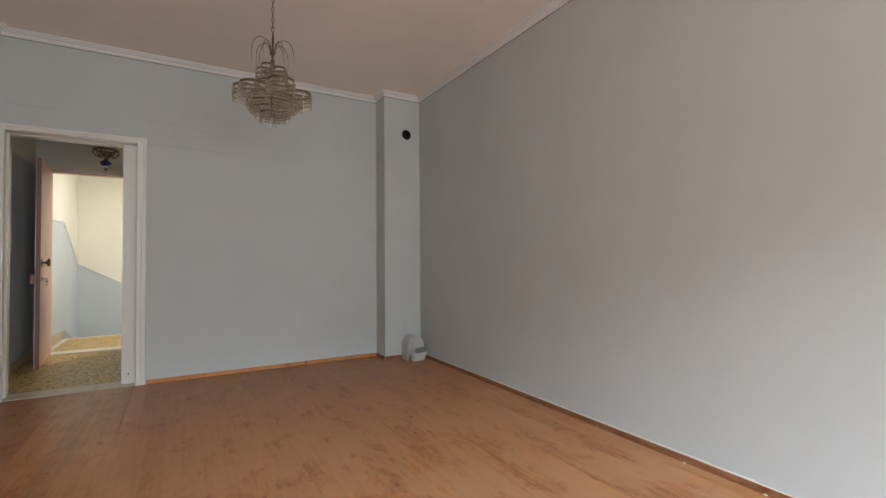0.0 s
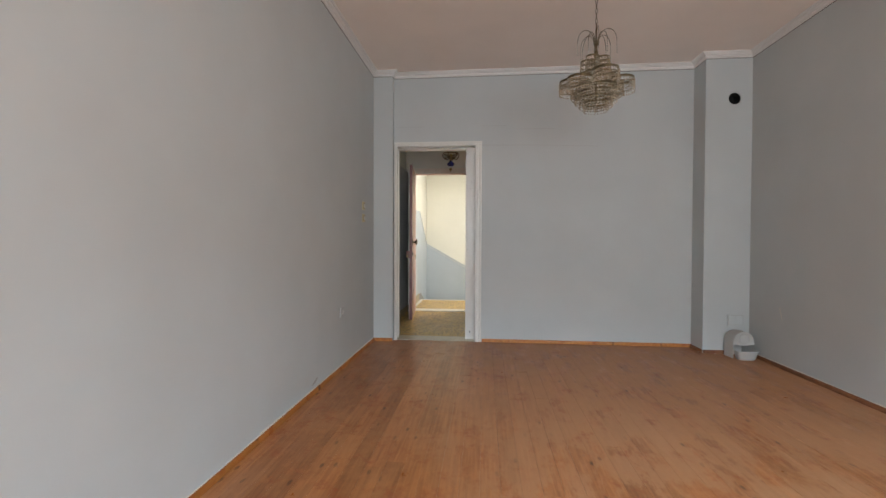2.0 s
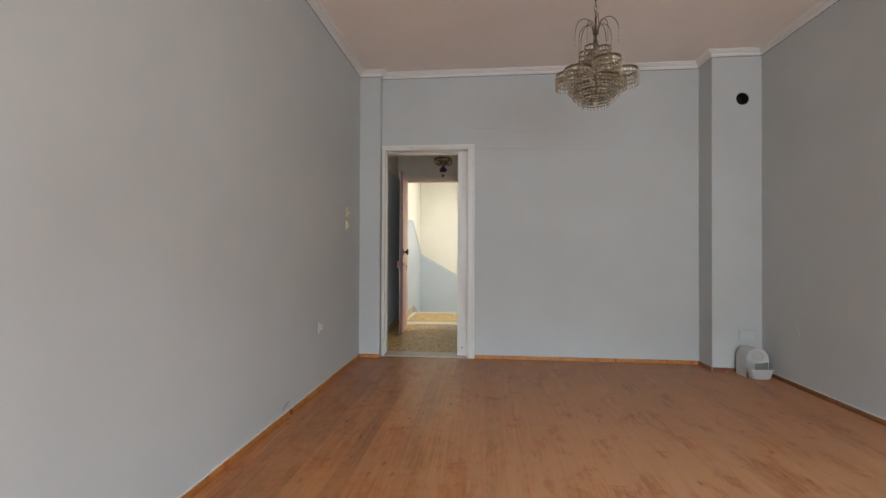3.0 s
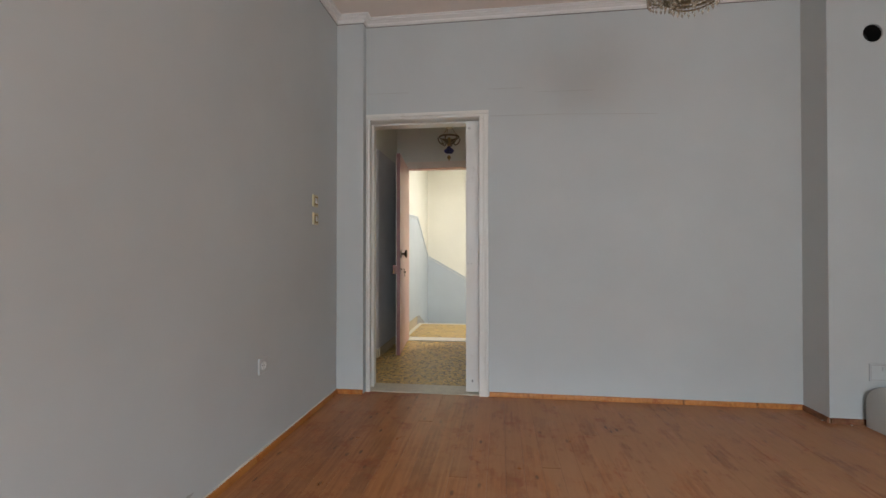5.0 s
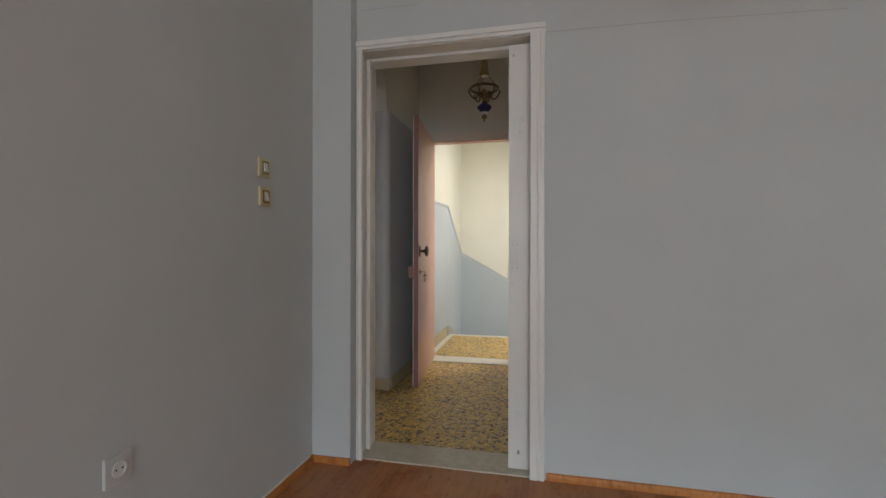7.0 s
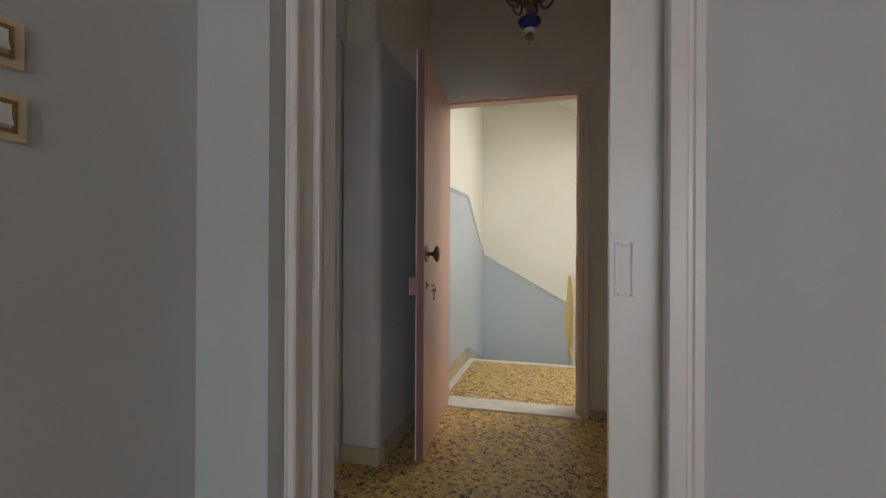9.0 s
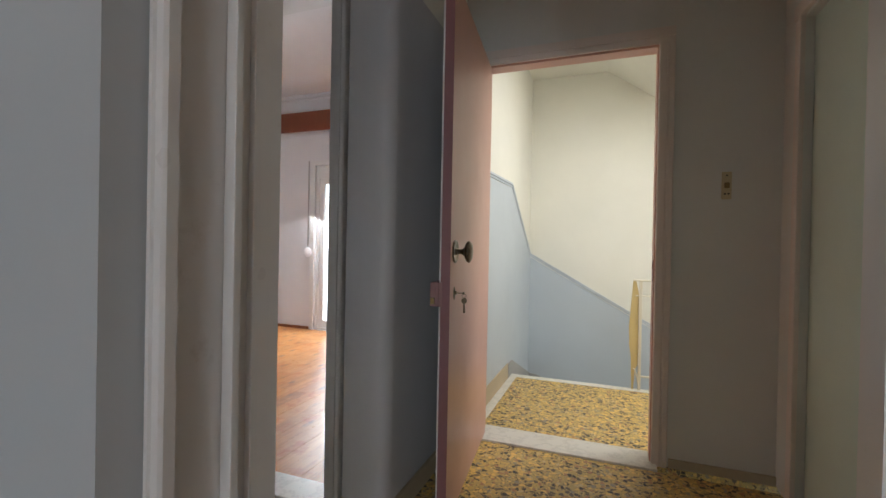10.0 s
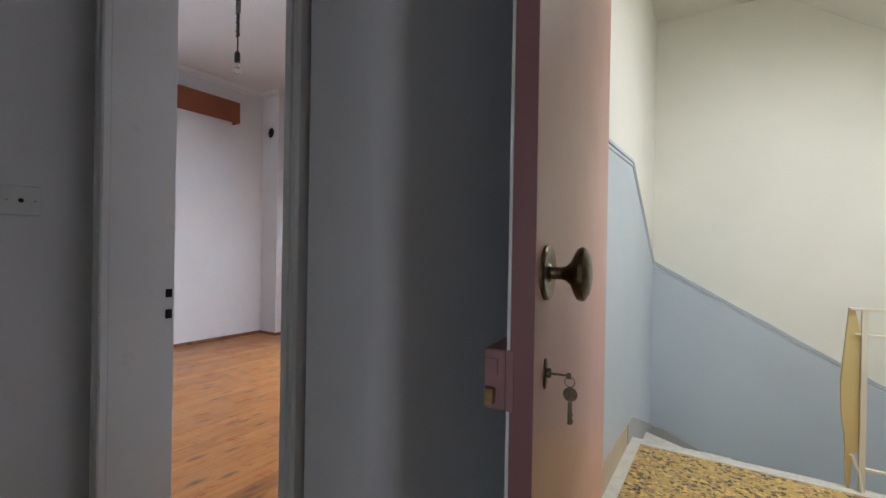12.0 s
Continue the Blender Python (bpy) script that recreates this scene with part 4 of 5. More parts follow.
bell = wall_plate("bell_switch", "yellowed narrow light switch beside the front door", "light switch", 0.042, 0.135, OCHREPLASTIC)
part("rocker", block(-0.011, 0.011, -0.020, -0.010, -0.014, 0.014, bev=0.003), GOLDPAINT, bell, "brown rocker")
for dx, dz in ((-0.008, -0.041), (0.008, -0.041), (0.0, 0.049)):
    part("screw_hole", block(dx - 0.004, dx + 0.004, -0.0125, -0.0105, dz - 0.004, dz + 0.004), DARK, bell)
bell.matrix_world = Matrix.Translation((1.330, HY1, 1.438))

blank = wall_plate("cable_outlet", "white square cable outlet plate with a black centre", "outlet", 0.086, 0.080, SOCKETPLASTIC)
part("centre_hole", turned(bmesh.new(), [(0.006, 0), (0.006, 0.002), (0.003, 0.003)], Matrix.Translation((0, -0.011, 0)) @ Matrix.Rotation(radians(90), 4, "X"), 14), SOOT, blank)
for dx in (-0.029, 0.029):
    part("screw", turned(bmesh.new(), [(0.003, 0), (0.003, 0.001), (0.002, 0.0015)], Matrix.Translation((dx, -0.011, 0)) @ Matrix.Rotation(radians(90), 4, "X"), 10), STEEL, blank)
blank.matrix_world = Matrix.Translation((HX0, 0.925, 1.238)) @ Matrix.Rotation(radians(90), 4, "Z")

cover = wall_plate("soot_door", "painted-over square soot door at the foot of the chimney", "soot door", 0.152, 0.112, WALL, depth=0.009)
part("latch", block(-0.008, 0.008, -0.017, -0.009, 0.012, 0.036, bev=0.002), WALL, cover)
part("door_gap", blocks((-0.070, 0.070, -0.0096, -0.006, 0.046, 0.049), (-0.070, 0.070, -0.0096, -0.006, -0.049, -0.046), (-0.070, -0.067, -0.0096, -0.006, -0.046, 0.046), (0.067, 0.070, -0.0096, -0.006, -0.046, 0.046)), CONCRETE, cover, "grey joint round the lid")
cover.matrix_world = Matrix.Translation((3.700, -0.25, 0.336))


# ---------------------------------------------------------------- plastic tub in the corner
def tub():
    """An arched hood, open low in front, over a scoop-shaped tray that stands out from it."""
    ob = thing("plastic_tub", "milky white plastic tub with a rounded hood, on the floor", "tub")
    w, top, deep, mouth = 0.098, 0.255, 0.178, 0.146

    def arch(k, lift):
        side_z = top - w
        return [(-w * k, lift)] + [(-w * k * math.cos(a), side_z + (top - side_z) * k * math.sin(a)) for a in [i * math.pi / 20 for i in range(21)]] + [(w * k, lift)]

    hood = bmesh.new()
    rings = [(arch(1.0, 0.0), 0.012), (arch(1.0, 0.0), deep * 0.72), (arch(0.95, 0.0), deep * 0.92), (arch(0.84, 0.0), deep)]
    inner = [(arch(0.955, 0.004), 0.012), (arch(0.955, 0.004), deep * 0.70), (arch(0.80, 0.004), deep - 0.008)]
    for shell in (rings, inner):
        loops = [[hood.verts.new((x, y, z)) for x, z in pts] for pts, y in shell]
        for a, b in zip(loops, loops[1:]):
            for k in range(len(a) - 1):
                hood.faces.new((a[k], a[k + 1], b[k + 1], b[k]))
        hood.faces.new(loops[-1])
        if shell is rings:
            first = loops[0]
        else:
            for k in range(len(first) - 1):
                hood.faces.new((first[k], loops[0][k], loops[0][k + 1], first[k + 1]))
    part("hood", hood, MILKY, ob, "", True)
    # the closed upper half of the front, dished in the middle
    face = bmesh.new()
    rim = [(x, z) for x, z in arch(0.95, 0.0) if z >= mouth - 0.002]
    rim = [(rim[0][0], mouth)] + rim + [(rim[-1][0], mouth)]
    sag = [(rim[-1][0] * (1 - 2 * q / 8), mouth - 0.016 * math.sin(q / 8 * math.pi)) for q in range(1, 8)]
    prism(face, [(x, 0.004, z) for x, z in rim + sag], (0, 0.005, 0))
    part("front_plate", face, MILKY, ob)
    part("lip", tube(bmesh.new(), [(x, 0.002, z) for x, z in [rim[-1]] + sag + [rim[0]]], 0.0045, 8), PLASTIC, ob, "thick white lip over the opening", True)
    dish = turned(bmesh.new(), [(0.054, 0.0), (0.052, 0.006), (0.045, 0.008), (0.039, 0.003), (0.002, 0.002)], Matrix.Translation((0, 0.004, 0.186)) @ Matrix.Rotation(radians(90), 4, "X"), 28)
    part("dish", dish, MILKY, ob, "", True)
    # the tray: narrow foot, flaring wall, open top
    tray = bmesh.new()
    shells = []
    d = 0.078

    def u_ring(spread, inset, z):
        out = []
        for k in range(15):
            a = k * math.pi / 14
            c, sn = math.cos(a), math.sin(a)
            px = math.copysign(abs(c) ** 0.42, c) if abs(c) > 1e-6 else 0.0
            py = sn ** 0.42 if 0 < k < 14 else 0.0
            out.append(((w - inset) * spread * px, -(d - inset) * spread * py, z))
        return out

    for inset in (0.0, 0.006):
        for spread, z in ((0.70, inset), (0.80, 0.010 + inset), (0.95, 0.066), (1.02, 0.084)):
            shells.append([tray.verts.new(p) for p in u_ring(spread, inset, z)])
    for q in (0, 4):
        for n in range(3):
            for k in range(14):
                tray.faces.new((shells[q + n][k], shells[q + n][k + 1], shells[q + n + 1][k + 1], shells[q + n + 1][k]))
        tray.faces.new(shells[q])
    for k in range(14):
        tray.faces.new((shells[3][k], shells[3][k + 1], shells[7][k + 1], shells[7][k]))
    part("tray", tray, MILKY, ob, "", True)
    part("rim", tube(bmesh.new(), u_ring(1.03, -0.001, 0.085), 0.0045, 8), PLASTIC, ob, "", True)
    return ob


tub().matrix_world = Matrix.Translation((3.682, -0.446, 0.0)) @ Matrix.Rotation(radians(3), 4, "Z")


# ---------------------------------------------------------------- plaster crumbs along the skirting
def crumb(x, y, size, seed):
    rnd = random.Random(seed)
    bm = bmesh.new()
    bmesh.ops.create_icosphere(bm, subdivisions=1, radius=size)
    for v in bm.verts:
        v.co *= rnd.uniform(0.6, 1.25)
        v.co.z = max(-size * 0.4, v.co.z * 0.55)
    ob = tagged(new("plaster_crumb", finish(bm, "plaster_crumb", CRUMB)), "small white crumb of broken plaster on the floorboards", "plaster crumb", "plaster crumbs on the floor")
    ob.location = (x, y, size * 0.4)


for n, (x, y, size) in enumerate(((3.806, -2.78, 0.006), (3.802, -3.36, 0.008), (3.806, -3.74, 0.010), (3.372, -0.215, 0.007), (3.500, -0.285, 0.008))):
    crumb(x, y, size, n)


# ---------------------------------------------------------------- crystal chandelier
def bead(verts, faces, x, y, z, r, h):
    k = len(verts)
    verts += [(x, y, z + h), (x + r, y, z), (x, y + r, z), (x - r, y, z), (x, y - r, z), (x, y, z - h)]
    faces += [(k, k + 1, k + 2), (k, k + 2, k + 3), (k, k + 3, k + 4), (k, k + 4, k + 1), (k + 5, k + 2, k + 1), (k + 5, k + 3, k + 2), (k + 5, k + 4, k + 3), (k + 5, k + 1, k + 4)]


def bead_mesh(name, verts, faces, parent, label):
    me = bpy.data.meshes.new(name)
    me.from_pydata(verts, [], faces)
    me.materials.append(CRYSTAL)
    ob = new(name, me)
    ob.parent = parent
    return tagged(ob, label)


def hoop(bm, x, y, z, r, h=0.012, sides=28):
    outer = [[bm.verts.new((x + rr * math.cos(k * math.tau / sides), y + rr * math.sin(k * math.tau / sides), zz)) for k in range(sides)] for rr, zz in ((r, z), (r, z + h), (r - 0.003, z + h), (r - 0.003, z))]
    for i in range(4):
        a, b = outer[i], outer[(i + 1) % 4]
        for k in range(sides):
            bm.faces.new((a[k], a[(k + 1) % sides], b[(k + 1) % sides], b[k]))
    return bm


def chandelier(at, top):
    ob = thing("chandelier", "tiered crystal chandelier with brass hoops hanging on a chain", "chandelier", (at[0], at[1], top))
    z = lambda v: v - top + 0.04
    rnd = random.Random(5)
    part("canopy", turned(bmesh.new(), [(0.002, 0.0), (0.055, -0.002), (0.05, -0.02), (0.02, -0.045), (0.006, -0.05)], None, 24), OLDBRASS, ob, "", True)
    zc, i = top - 0.05, 0
    while zc > 2.57:
        a = 0 if i % 2 else math.pi / 2
        pts = [(0.008 * math.cos(t) * math.cos(a), 0.008 * math.cos(t) * math.sin(a), z(zc - 0.017) + 0.020 * math.sin(t)) for t in [j * math.tau / 14 for j in range(14)]]
        part("chain_link", tube(bmesh.new(), pts, 0.0022, 6, True), BRONZE, ob)
        zc -= 0.034
        i += 1
    part("stem", turned(bmesh.new(), [(0.004, z(2.545)), (0.007, z(2.53)), (0.005, z(2.46)), (0.016, z(2.442)), (0.018, z(2.432)), (0.008, z(2.42)), (0.010, z(2.39)), (0.014, z(2.385)), (0.010, z(2.20)), (0.008, z(2.06)), (0.001, z(2.05))], None, 16), OLDBRASS, ob, "", True)
    for k in range(10):                       # the fountain of wire sprays
        a = k * math.tau / 10 + 0.2
        r = 0.120 if k % 2 else 0.088
        hh = 0.10 if k % 2 else 0.075
        pts = []
        for s in range(17):
            th = s / 16 * math.pi * 0.97
            rad = 0.016 + r * (1 - math.cos(th)) / 2
            pts.append((math.cos(a) * rad, math.sin(a) * rad, z(2.435) + hh * math.sin(th) ** 0.85 - 0.02 * s / 16))
        arm = part("spray_arm", tube(bmesh.new(), pts, 0.0022, 6), OLDBRASS, ob)
        v, f = [], []
        ex, ey, ez = pts[-1]
        for j in range(5):
            bead(v, f, ex, ey, ez - 0.012 - 0.016 * j, 0.0035, 0.007)
        bead_mesh("bead_string", v, f, arm, "short string of crystal beads")

    def drum(x, y, r, ztop, drop, n, rows, band=0.010):
        hp = part("hoop", hoop(bmesh.new(), x, y, z(ztop), r, band), OLDBRASS, ob, "thin brass hoop")
        v, f = [], []
        for k in range(n):
            a = k * math.tau / n + rnd.uniform(-0.03, 0.03)
            cx, cy = x + r * math.cos(a), y + r * math.sin(a)
            step = drop / rows
            for j in range(rows):
                if j == rows - 1:
                    bead(v, f, cx, cy, z(ztop) - step * (j + 0.9), 0.0048, step * 0.95)
                else:
                    bead(v, f, cx, cy, z(ztop) - step * (j + 0.5), 0.0068, step * 0.46)
        bead_mesh("bead_curtain", v, f, hp, "curtain of cut crystal beads")
        for lvl in (0.33, 0.66):
            part("hoop_wire", hoop(bmesh.new(), x, y, z(ztop) - drop * lvl, r + 0.001, 0.0045), OLDBRASS, hp)

    for k in range(5):
        a = k * math.tau / 5 + 0.3
        drum(0.060 * math.cos(a), 0.060 * math.sin(a), 0.044, 2.312 + 0.010 * (k % 2), 0.085, 16, 6, 0.012)
    drum(0, 0, 0.110, 2.222, 0.09, 38, 7, 0.008)
    for k in range(6):
        a = k * math.tau / 6 + 0.67
        drum(0.164 * math.cos(a), 0.164 * math.sin(a), 0.084, 2.188 - 0.030 * (k % 2), 0.078, 30, 6, 0.016)
    # the bowl below: rings that narrow downwards, each with a short curtain
    for r, zt, n in ((0.164, 2.118, 44), (0.138, 2.084, 38), (0.110, 2.052, 30), (0.078, 2.022, 22)):
        drum(0, 0, r, zt, 0.050, n, 4, 0.010)
    v, f = [], []
    bead(v, f, 0, 0, z(1.985), 0.014, 0.03)
    bead_mesh("bottom_drop", v, f, ob, "large crystal drop")
    ribs = bmesh.new()
    for k in range(6):
        a = k * math.tau / 6 + 0.67
        tube(ribs, [(0.01 * math.cos(a), 0.01 * math.sin(a), z(2.25)), (0.09 * math.cos(a), 0.09 * math.sin(a), z(2.25)), (0.15 * math.cos(a), 0.15 * math.sin(a), z(2.192 - 0.030 * (k % 2))), (0.24 * math.cos(a), 0.24 * math.sin(a), z(2.190 - 0.030 * (k % 2)))], 0.003, 6)
    part("frame", ribs, OLDBRASS, ob, "brass frame of the tiers")
    return ob


chandelier((1.990, -1.695), LZ + FALL * 1.99)


# ---------------------------------------------------------------- hall lamp
def hall_lamp():
    ob = thing("hall_lamp", "small brass pendant lamp with scrolls and a cobalt blue body", "ceiling lamp", (0.77, 0.977, H))
    part("canopy", turned(bmesh.new(), [(0.002, 0), (0.045, -0.002), (0.04, -0.02), (0.012, -0.035)], None, 20), BRASS, ob, "", True)
    zc = -0.035
    i = 0
    while zc > -0.50:
        a = 0 if i % 2 else math.pi / 2
        pts = [(0.006 * math.cos(t) * math.cos(a), 0.006 * math.cos(t) * math.sin(a), zc - 0.013 + 0.015 * math.sin(t)) for t in [j * math.tau / 12 for j in range(12)]]
        part("chain_link", tube(bmesh.new(), pts, 0.0016, 6, True), BRASS, ob)
        zc -= 0.026
        i += 1
    part("bell", turned(bmesh.new(), [(0.006, -0.50), (0.018, -0.52), (0.022, -0.54), (0.030, -0.60), (0.034, -0.64), (0.030, -0.645)], None, 20), AMBER, ob, "dull amber glass bell", True)
    part("crown_ring", tube(bmesh.new(), [(0.098 * math.cos(t), 0.098 * math.sin(t), -0.735) for t in [k * math.tau / 32 for k in range(32)]], 0.009, 8, True), OLDBRASS, ob, "dark brass crown ring", True)
    for k in range(3):
        a = k * math.tau / 3
        part("hanger", tube(bmesh.new(), [(0.028 * math.cos(a), 0.028 * math.sin(a), -0.64), (0.06 * math.cos(a), 0.06 * math.sin(a), -0.69), (0.097 * math.cos(a), 0.097 * math.sin(a), -0.732)], 0.003, 6), BRASS, ob)
    for k in range(6):
        a = k * math.tau / 6 + 0.3
        pts = []
        for s in range(15):
            u = s / 14
            rr = 0.022 + 0.085 * u + 0.012 * math.sin(u * 9)
            pts.append((rr * math.cos(a), rr * math.sin(a), -0.80 + 0.028 * math.sin(u * 7.5) + 0.03 * u))
        part("scroll_arm", tube(bmesh.new(), pts, 0.006, 8), OLDBRASS, ob, "", True)
    part("stem", turned(bmesh.new(), [(0.005, -0.735), (0.016, -0.745), (0.022, -0.78), (0.012, -0.80), (0.020, -0.815), (0.012, -0.826)], None, 20), BRASS, ob, "", True)
    part("glass_body", turned(bmesh.new(), [(0.012, -0.824), (0.018, -0.836), (0.028, -0.848), (0.046, -0.860), (0.052, -0.870), (0.046, -0.884), (0.032, -0.896), (0.020, -0.908)], None, 28), COBALT, ob, "cobalt blue glass body", True)
    part("gallery", turned(bmesh.new(), [(0.020, -0.902), (0.026, -0.906), (0.024, -0.914), (0.012, -0.918)], None, 20), PLASTIC, ob, "white ceramic collar", True)
    part("finial", turned(bmesh.new(), [(0.005, -0.915), (0.016, -0.928), (0.020, -0.94), (0.014, -0.953), (0.005, -0.958), (0.008, -0.965), (0.001, -0.975)], None, 18), BRASS, ob, "", True)
    return ob


hall_lamp()

# ---------------------------------------------------------------- white room
def pelmet(ob_name, x0, x1, y0, y1, z0, z1):
    ob = thing(ob_name, "dark red-brown varnished wooden curtain pelmet", "pelmet", ((x0 + x1) / 2, (y0 + y1) / 2, z0), "curtain pelmets")
    inv = Matrix.Translation((-(x0 + x1) / 2, -(y0 + y1) / 2, -z0))
    if x1 - x0 > y1 - y0:
        part("front_board", local(block(x0, x1, y0, y0 + 0.018, z0, z1, bev=0.002), inv), BROWNBOX, ob)
        part("end_board", local(block(x0, x0 + 0.018, y0 + 0.018, y1, z0, z1, bev=0.002), inv), BROWNBOX, ob)
        part("end_board", local(block(x1 - 0.018, x1, y0 + 0.018, y1, z0, z1, bev=0.002), inv), BROWNBOX, ob)
        part("top_board", local(block(x0 + 0.018, x1 - 0.018, y0 + 0.018, y1, z1 - 0.018, z1, bev=0.002), inv), BROWNBOX, ob)
    else:
        part("front_board", local(block(x1 - 0.018, x1, y0, y1, z0, z1, bev=0.002), inv), BROWNBOX, ob)
        part("end_board", local(block(x0, x1 - 0.018, y0, y0 + 0.018, z0, z1, bev=0.002), inv), BROWNBOX, ob)
        part("end_board", local(block(x0, x1 - 0.018, y1 - 0.018, y1, z0, z1, bev=0.002), inv), BROWNBOX, ob)
        part("top_board", local(block(x0, x1 - 0.018, y0 + 0.018, y1 - 0.018, z1 - 0.018, z1, bev=0.002), inv), BROWNBOX, ob)
    return ob


pelmet("curtain_pelmet", -4.005, -1.2, LY - 0.13, LY, 2.535, 2.782)
pelmet("curtain_pelmet", LX, LX + 0.13, 1.7, 3.62, 2.545, 2.79)

bulb = thing("pendant_bulb", "bare light bulb on a coiled black cord", "pendant lamp", (-2.215, 2.218, LH))
part("rose", turned(bmesh.new(), [(0.002, 0), (0.04, -0.002), (0.03, -0.02), (0.008, -0.03), (0.006, -0.18), (0.014, -0.19), (0.030, -0.215), (0.033, -0.25), (0.027, -0.278), (0.008, -0.285)], None, 24), BROWNBOX, bulb, "brown cup of the ceiling rose", True)
cord = [(0, 0, -0.28)]
for k in range(150):
    u = k / 149
    amp = 0.013 * (1.0 if u < 0.45 else 0.6 + 0.25 * math.sin(k * 0.9))
    cord.append((amp * math.cos(k * (0.75 if u < 0.45 else 1.3)), amp * math.sin(k * (0.75 if u < 0.45 else 1.3)), -0.285 - 0.27 * u))
cord += [(0, 0, -0.565), (0.001, 0, -0.60), (0, 0, -0.655)]
part("cord", tube(bmesh.new(), cord, 0.0045, 6), DARK, bulb, "coiled black flex")
part("lamp_holder", turned(bmesh.new(), [(0.006, -0.650), (0.015, -0.658), (0.018, -0.67), (0.018, -0.712), (0.020, -0.720), (0.016, -0.724)], None, 18), DARK, bulb, "black bakelite lamp holder", True)
part("glass_bulb", turned(bmesh.new(), [(0.011, -0.724), (0.013, -0.735), (0.022, -0.758), (0.024, -0.775), (0.020, -0.79), (0.009, -0.80), (0.001, -0.802)], None, 24), BULBGLASS, bulb, "clear glass bulb", True)

balcony = thing("window_1", "white two-leaf balcony door with tall glass panes", "balcony door", (-2.2, LY, LF), kind="structure")
O6 = Matrix.Translation((2.2, -LY, -LF))
part("frame", local(blocks((BX0, BX0 + 0.05, LY + 0.02, LY + 0.10, LF, BZ), (BX1 - 0.05, BX1, LY + 0.02, LY + 0.10, LF, BZ), (BX0 + 0.05, BX1 - 0.05, LY + 0.02, LY + 0.10, BZ - 0.17, BZ), (BX0 + 0.05, BX1 - 0.05, LY + 0.02, LY + 0.10, LF, LF + 0.03), bev=0.003), O6), PLASTIC, balcony)
MIDX = (BX0 + BX1) / 2
for x0, x1 in ((BX0 + 0.05, MIDX), (MIDX, BX1 - 0.05)):
    lf = part("door_leaf", local(blocks((x0, x0 + 0.07, LY + 0.03, LY + 0.08, LF + 0.03, BZ - 0.17), (x1 - 0.07, x1, LY + 0.03, LY + 0.08, LF + 0.03, BZ - 0.17), (x0 + 0.07, x1 - 0.07, LY + 0.03, LY + 0.08, BZ - 0.24, BZ - 0.17), (x0 + 0.07, x1 - 0.07, LY + 0.03, LY + 0.08, LF + 0.03, LF + 0.12), bev=0.003), O6), PLASTIC, balcony)
    gp = part("pane", local(block(x0 + 0.07, x1 - 0.07, LY + 0.052, LY + 0.058, LF + 0.12, BZ - 0.24), O6), GLASS, lf)
    gp.visible_shadow = False
part("handle", local(blocks((MIDX - 0.045, MIDX - 0.030, LY - 0.01, LY + 0.03, 1.02, 1.14), (MIDX - 0.15, MIDX - 0.03, LY - 0.022, LY - 0.008, 1.06, 1.08), bev=0.004), O6), DARK, balcony, "black lever handle")
part("casing", local(blocks((BX0 - 0.06, BX0, LY - 0.012, LY, LF, BZ + 0.06), (BX1, BX1 + 0.06, LY - 0.012, LY, LF, BZ + 0.06), (BX0, BX1, LY - 0.012, LY, BZ, BZ + 0.06), bev=0.002), O6), PLASTIC, balcony)

strap = thing("shutter_strap", "roller shutter strap with a round white winder on the wall", "shutter strap", (-2.862, LY, 1.03))
part("strap", block(-0.009, 0.009, -0.010, -0.007, 0.0, 1.15), CONCRETE, strap, "grey woven strap")
part("winder", turned(bmesh.new(), [(0.062, 0), (0.062, 0.012), (0.055, 0.020), (0.02, 0.024), (0.001, 0.0245)], Matrix.Translation((0, 0, -0.03)) @ Matrix.Rotation(radians(90), 4, "X"), 28), WINDER, strap, "glossy white round winder, brightened for the window light", True)

m_, t_, b_ = mat("bright_outdoors", 1.0)
b_.inputs["Base Color"].default_value = (0.8, 0.85, 0.9, 1)
b_.inputs["Emission Color"].default_value = (0.93, 0.97, 1.0, 1)
b_.inputs["Emission Strength"].default_value = 3.6
solid("backdrop", block(-9.0, 4.5, 8.9, 9.0, -3.4, 7.0), m_, "hazy bright distance beyond the balcony", "backdrop")

# ---------------------------------------------------------------- stair railing
railing = thing("stair_railing", "yellowed cream painted iron stair railing on the landing", "railing", (1.022, 3.40, 0.003))
O7 = Matrix.Translation((-1.04, -3.40, -0.003))
RY = 3.385
part("newel_post", local(block(1.043, 1.066, RY - 0.012, RY + 0.012, 0.003, 0.872, bev=0.002), O7), RAILWHITE, railing)
leafbm = prism(bmesh.new(), [(1.000, RY, 0.003), (1.014, RY, 0.003), (1.022, RY, 0.16), (1.042, RY, 0.20), (1.042, RY, 0.76), (1.020, RY, 0.872), (1.000, RY, 0.872), (0.974, RY, 0.50), (0.978, RY, 0.36), (0.992, RY, 0.25)], (0.0, 0.030, 0.0))
part("newel_board", local(leafbm, O7), YELLOW, railing, "yellow varnished tapering newel board")
brace = tube(bmesh.new(), [(1.008, RY - 0.006, 0.17), (1.020, RY - 0.008, 0.165), (1.040, RY - 0.016, 0.10), (1.052, RY - 0.022, 0.008)], 0.006, 8)
part("foot_brace", local(brace, O7), RAILWHITE, railing)
part("top_rail", local(block(0.998, SX - 0.0, RY - 0.016, RY + 0.016, 0.864, 0.876, bev=0.002), O7), RAILWHITE, railing)
part("middle_rail", local(block(1.02, SX, RY - 0.010, RY + 0.010, 0.745, 0.755, bev=0.002), O7), RAILWHITE, railing)
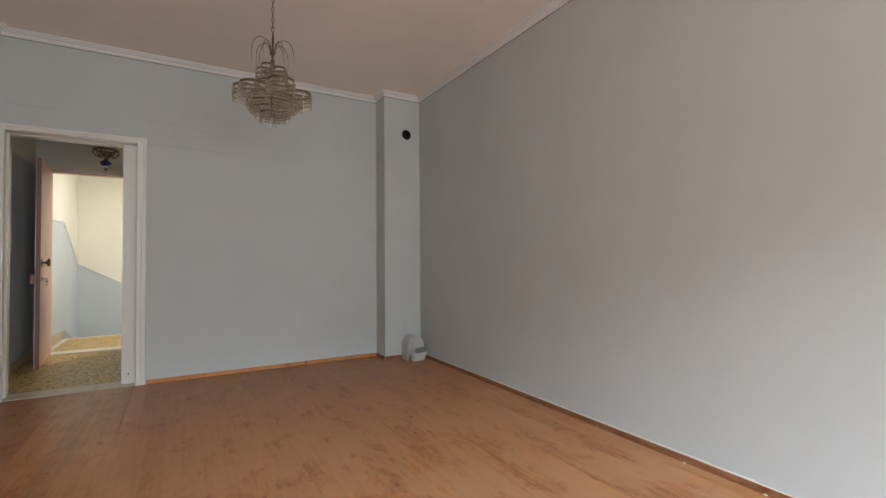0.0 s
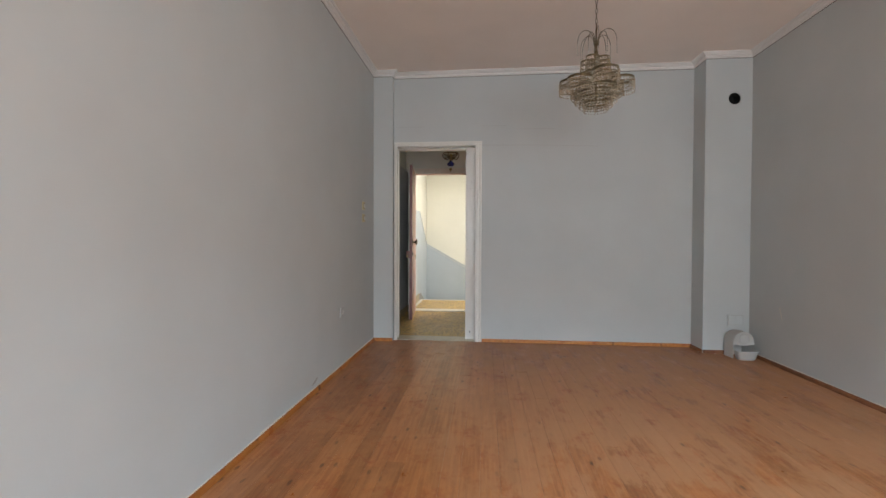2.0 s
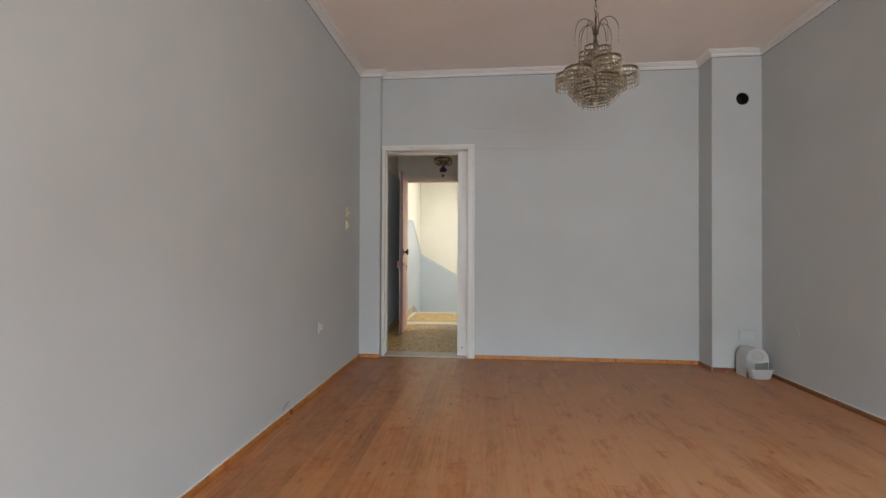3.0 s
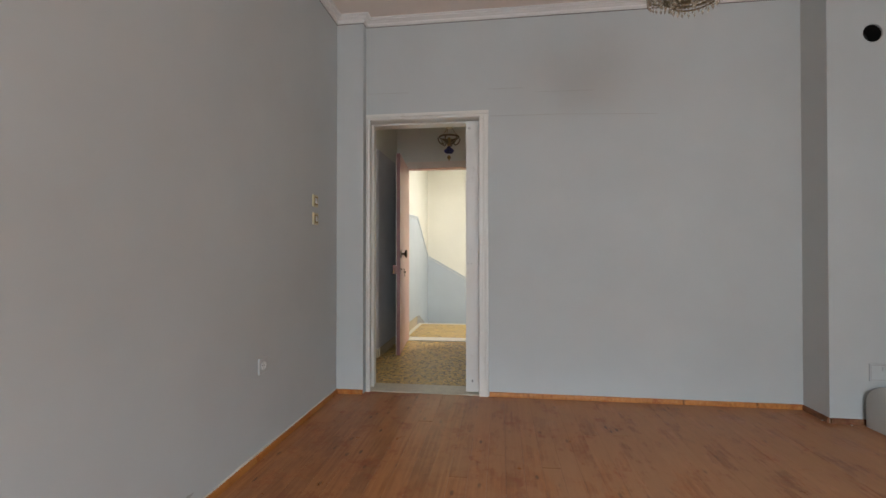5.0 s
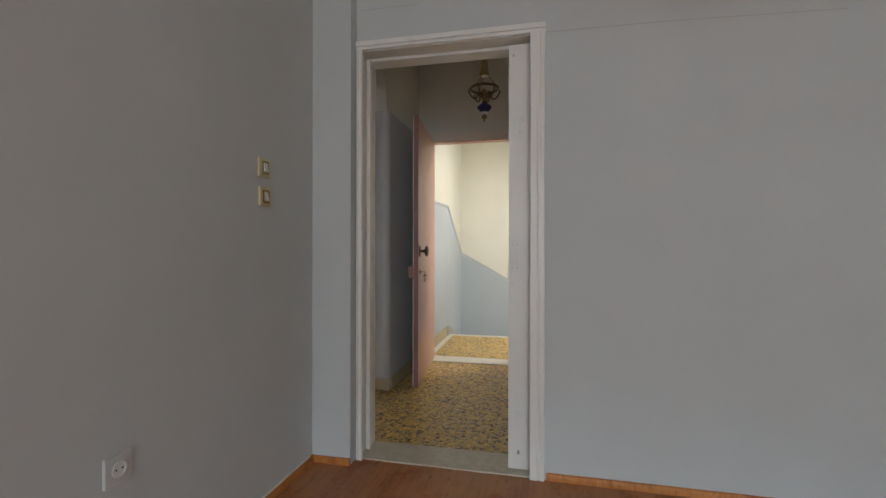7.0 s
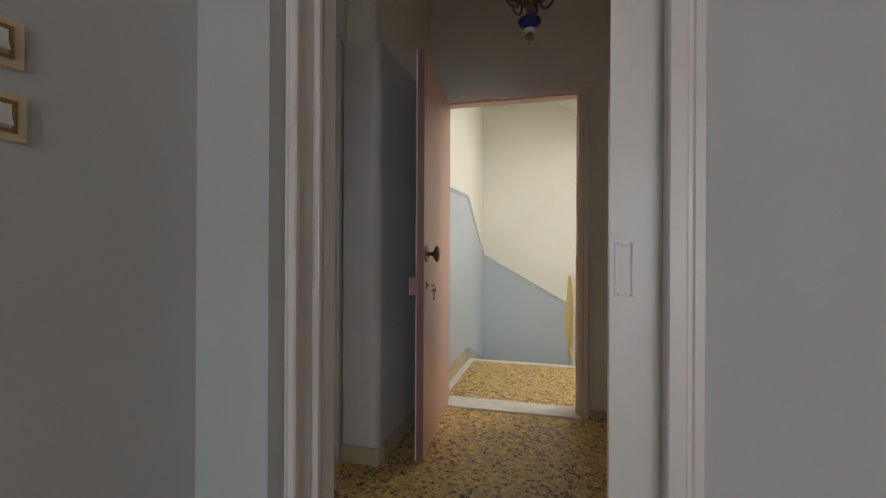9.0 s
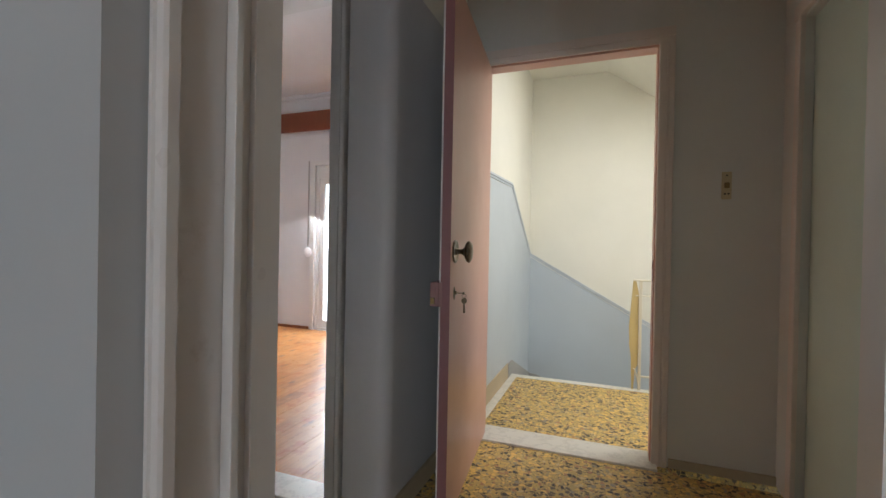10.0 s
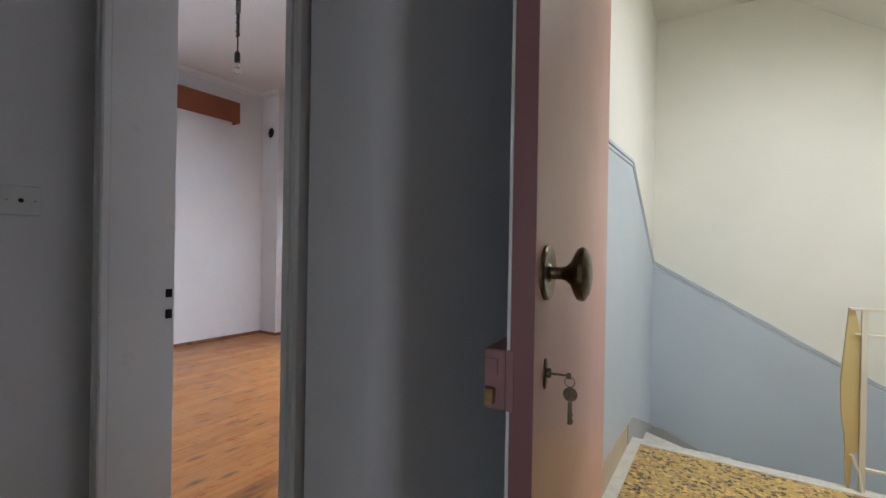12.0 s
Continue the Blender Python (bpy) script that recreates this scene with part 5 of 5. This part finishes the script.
part("bottom_rail", local(block(1.045, SX, RY - 0.010, RY + 0.010, 0.105, 0.117, bev=0.002), O7), RAILWHITE, railing)
x = 1.160
while x < SX - 0.05:
    part("baluster", local(block(x - 0.008, x + 0.008, RY - 0.008, RY + 0.008, 0.117, 0.745), O7), RAILWHITE, railing)
    x += 0.106

# skylight in the slanting ceiling
skylight = thing("window_2", "skylight with a white painted frame in the slanting ceiling", "skylight", (SK0, SKY0, slope_z(SK0)), kind="structure")
O8 = Matrix.Translation((-SK0, -SKY0, -slope_z(SK0)))


def slope_bar(x0, x1, y0, y1):
    return local(prism(bmesh.new(), [(x0, y0, slope_z(x0)), (x1, y0, slope_z(x1)), (x1, y1, slope_z(x1)), (x0, y1, slope_z(x0))], (0.035, 0, 0.05)), O8)


part("frame", slope_bar(SK0, SK0 + 0.03, SKY0, SKY1), PLASTIC, skylight)
part("frame", slope_bar(SK1 - 0.03, SK1, SKY0, SKY1), PLASTIC, skylight)
part("frame", slope_bar(SK0 + 0.03, SK1 - 0.03, SKY1 - 0.03, SKY1), PLASTIC, skylight)
part("frame", slope_bar(SK0 + 0.03, SK1 - 0.03, SKY0, SKY0 + 0.03), PLASTIC, skylight)

# balcony window behind the start of the walk
rear = thing("window_3", "white framed balcony window of the living room", "window", (2.275, BACK, 0), kind="structure")
O9 = Matrix.Translation((-2.275, -BACK, 0))
YB = BACK - 0.12
part("frame", local(blocks((WX0, WX0 + 0.06, YB, YB + 0.06, 0, WZ1), (WX1 - 0.06, WX1, YB, YB + 0.06, 0, WZ1), (WX0 + 0.06, WX1 - 0.06, YB, YB + 0.06, WZ1 - 0.06, WZ1), (WX0 + 0.06, WX1 - 0.06, YB, YB + 0.06, 0, 0.06), (2.245, 2.305, YB, YB + 0.06, 0.06, WZ1 - 0.06)), O9), PLASTIC, rear)


# ---------------------------------------------------------------- floor boards
def boards(parent, x0, x1, y0, y1, z, material, width, seed):
    rnd = random.Random(seed)
    n = round((x1 - x0) / width)
    w = (x1 - x0) / n
    for i in range(n):
        y = y0
        first = True
        while y < y1 - 0.01:
            ln = rnd.uniform(0.5, 2.6) if first else rnd.uniform(1.8, 3.0)
            first = False
            if y1 - (y + ln) < 0.5:
                ln = y1 - y
            g, e = 0.0002, 0.0006
            dz = rnd.uniform(-0.0006, 0.0006)
            prof = [(-w / 2 + g, -0.02), (-w / 2 + g, -e + dz), (-w / 2 + g + e, dz), (w / 2 - g - e, dz), (w / 2 - g, -e + dz), (w / 2 - g, -0.02)]
            verts = [(px, -ln / 2 + 0.0004, pz) for px, pz in prof] + [(px, ln / 2 - 0.0004, pz) for px, pz in prof]
            faces = [(k, (k + 1) % 6, (k + 1) % 6 + 6, k + 6) for k in range(6)] + [tuple(range(5, -1, -1)), tuple(range(6, 12))]
            me = bpy.data.meshes.new("plank")
            me.from_pydata(verts, [], faces)
            me.materials.append(material)
            ob = new("plank", me)
            ob.parent = parent
            ob.location = (x0 + w * (i + 0.5), y + ln / 2, z)
            y += ln


floor = solid("floor", block(0, W, BACK, 0.0, -0.022, -0.019), GAP, "worn varnished pine plank floor", "floor")
boards(floor, 0.0, W, BACK, -0.003, 0.0, FLOORPINE, 0.0925, 3)
floor_room = solid("floor_room", block(LX, -0.24, 1.252, LY, LF - 0.022, LF - 0.019), GAP, "honey-coloured knotty pine plank floor", "floor")
boards(floor_room, LX, -0.24, 1.253, LY, LF, ROOMPINE, 0.105, 4)
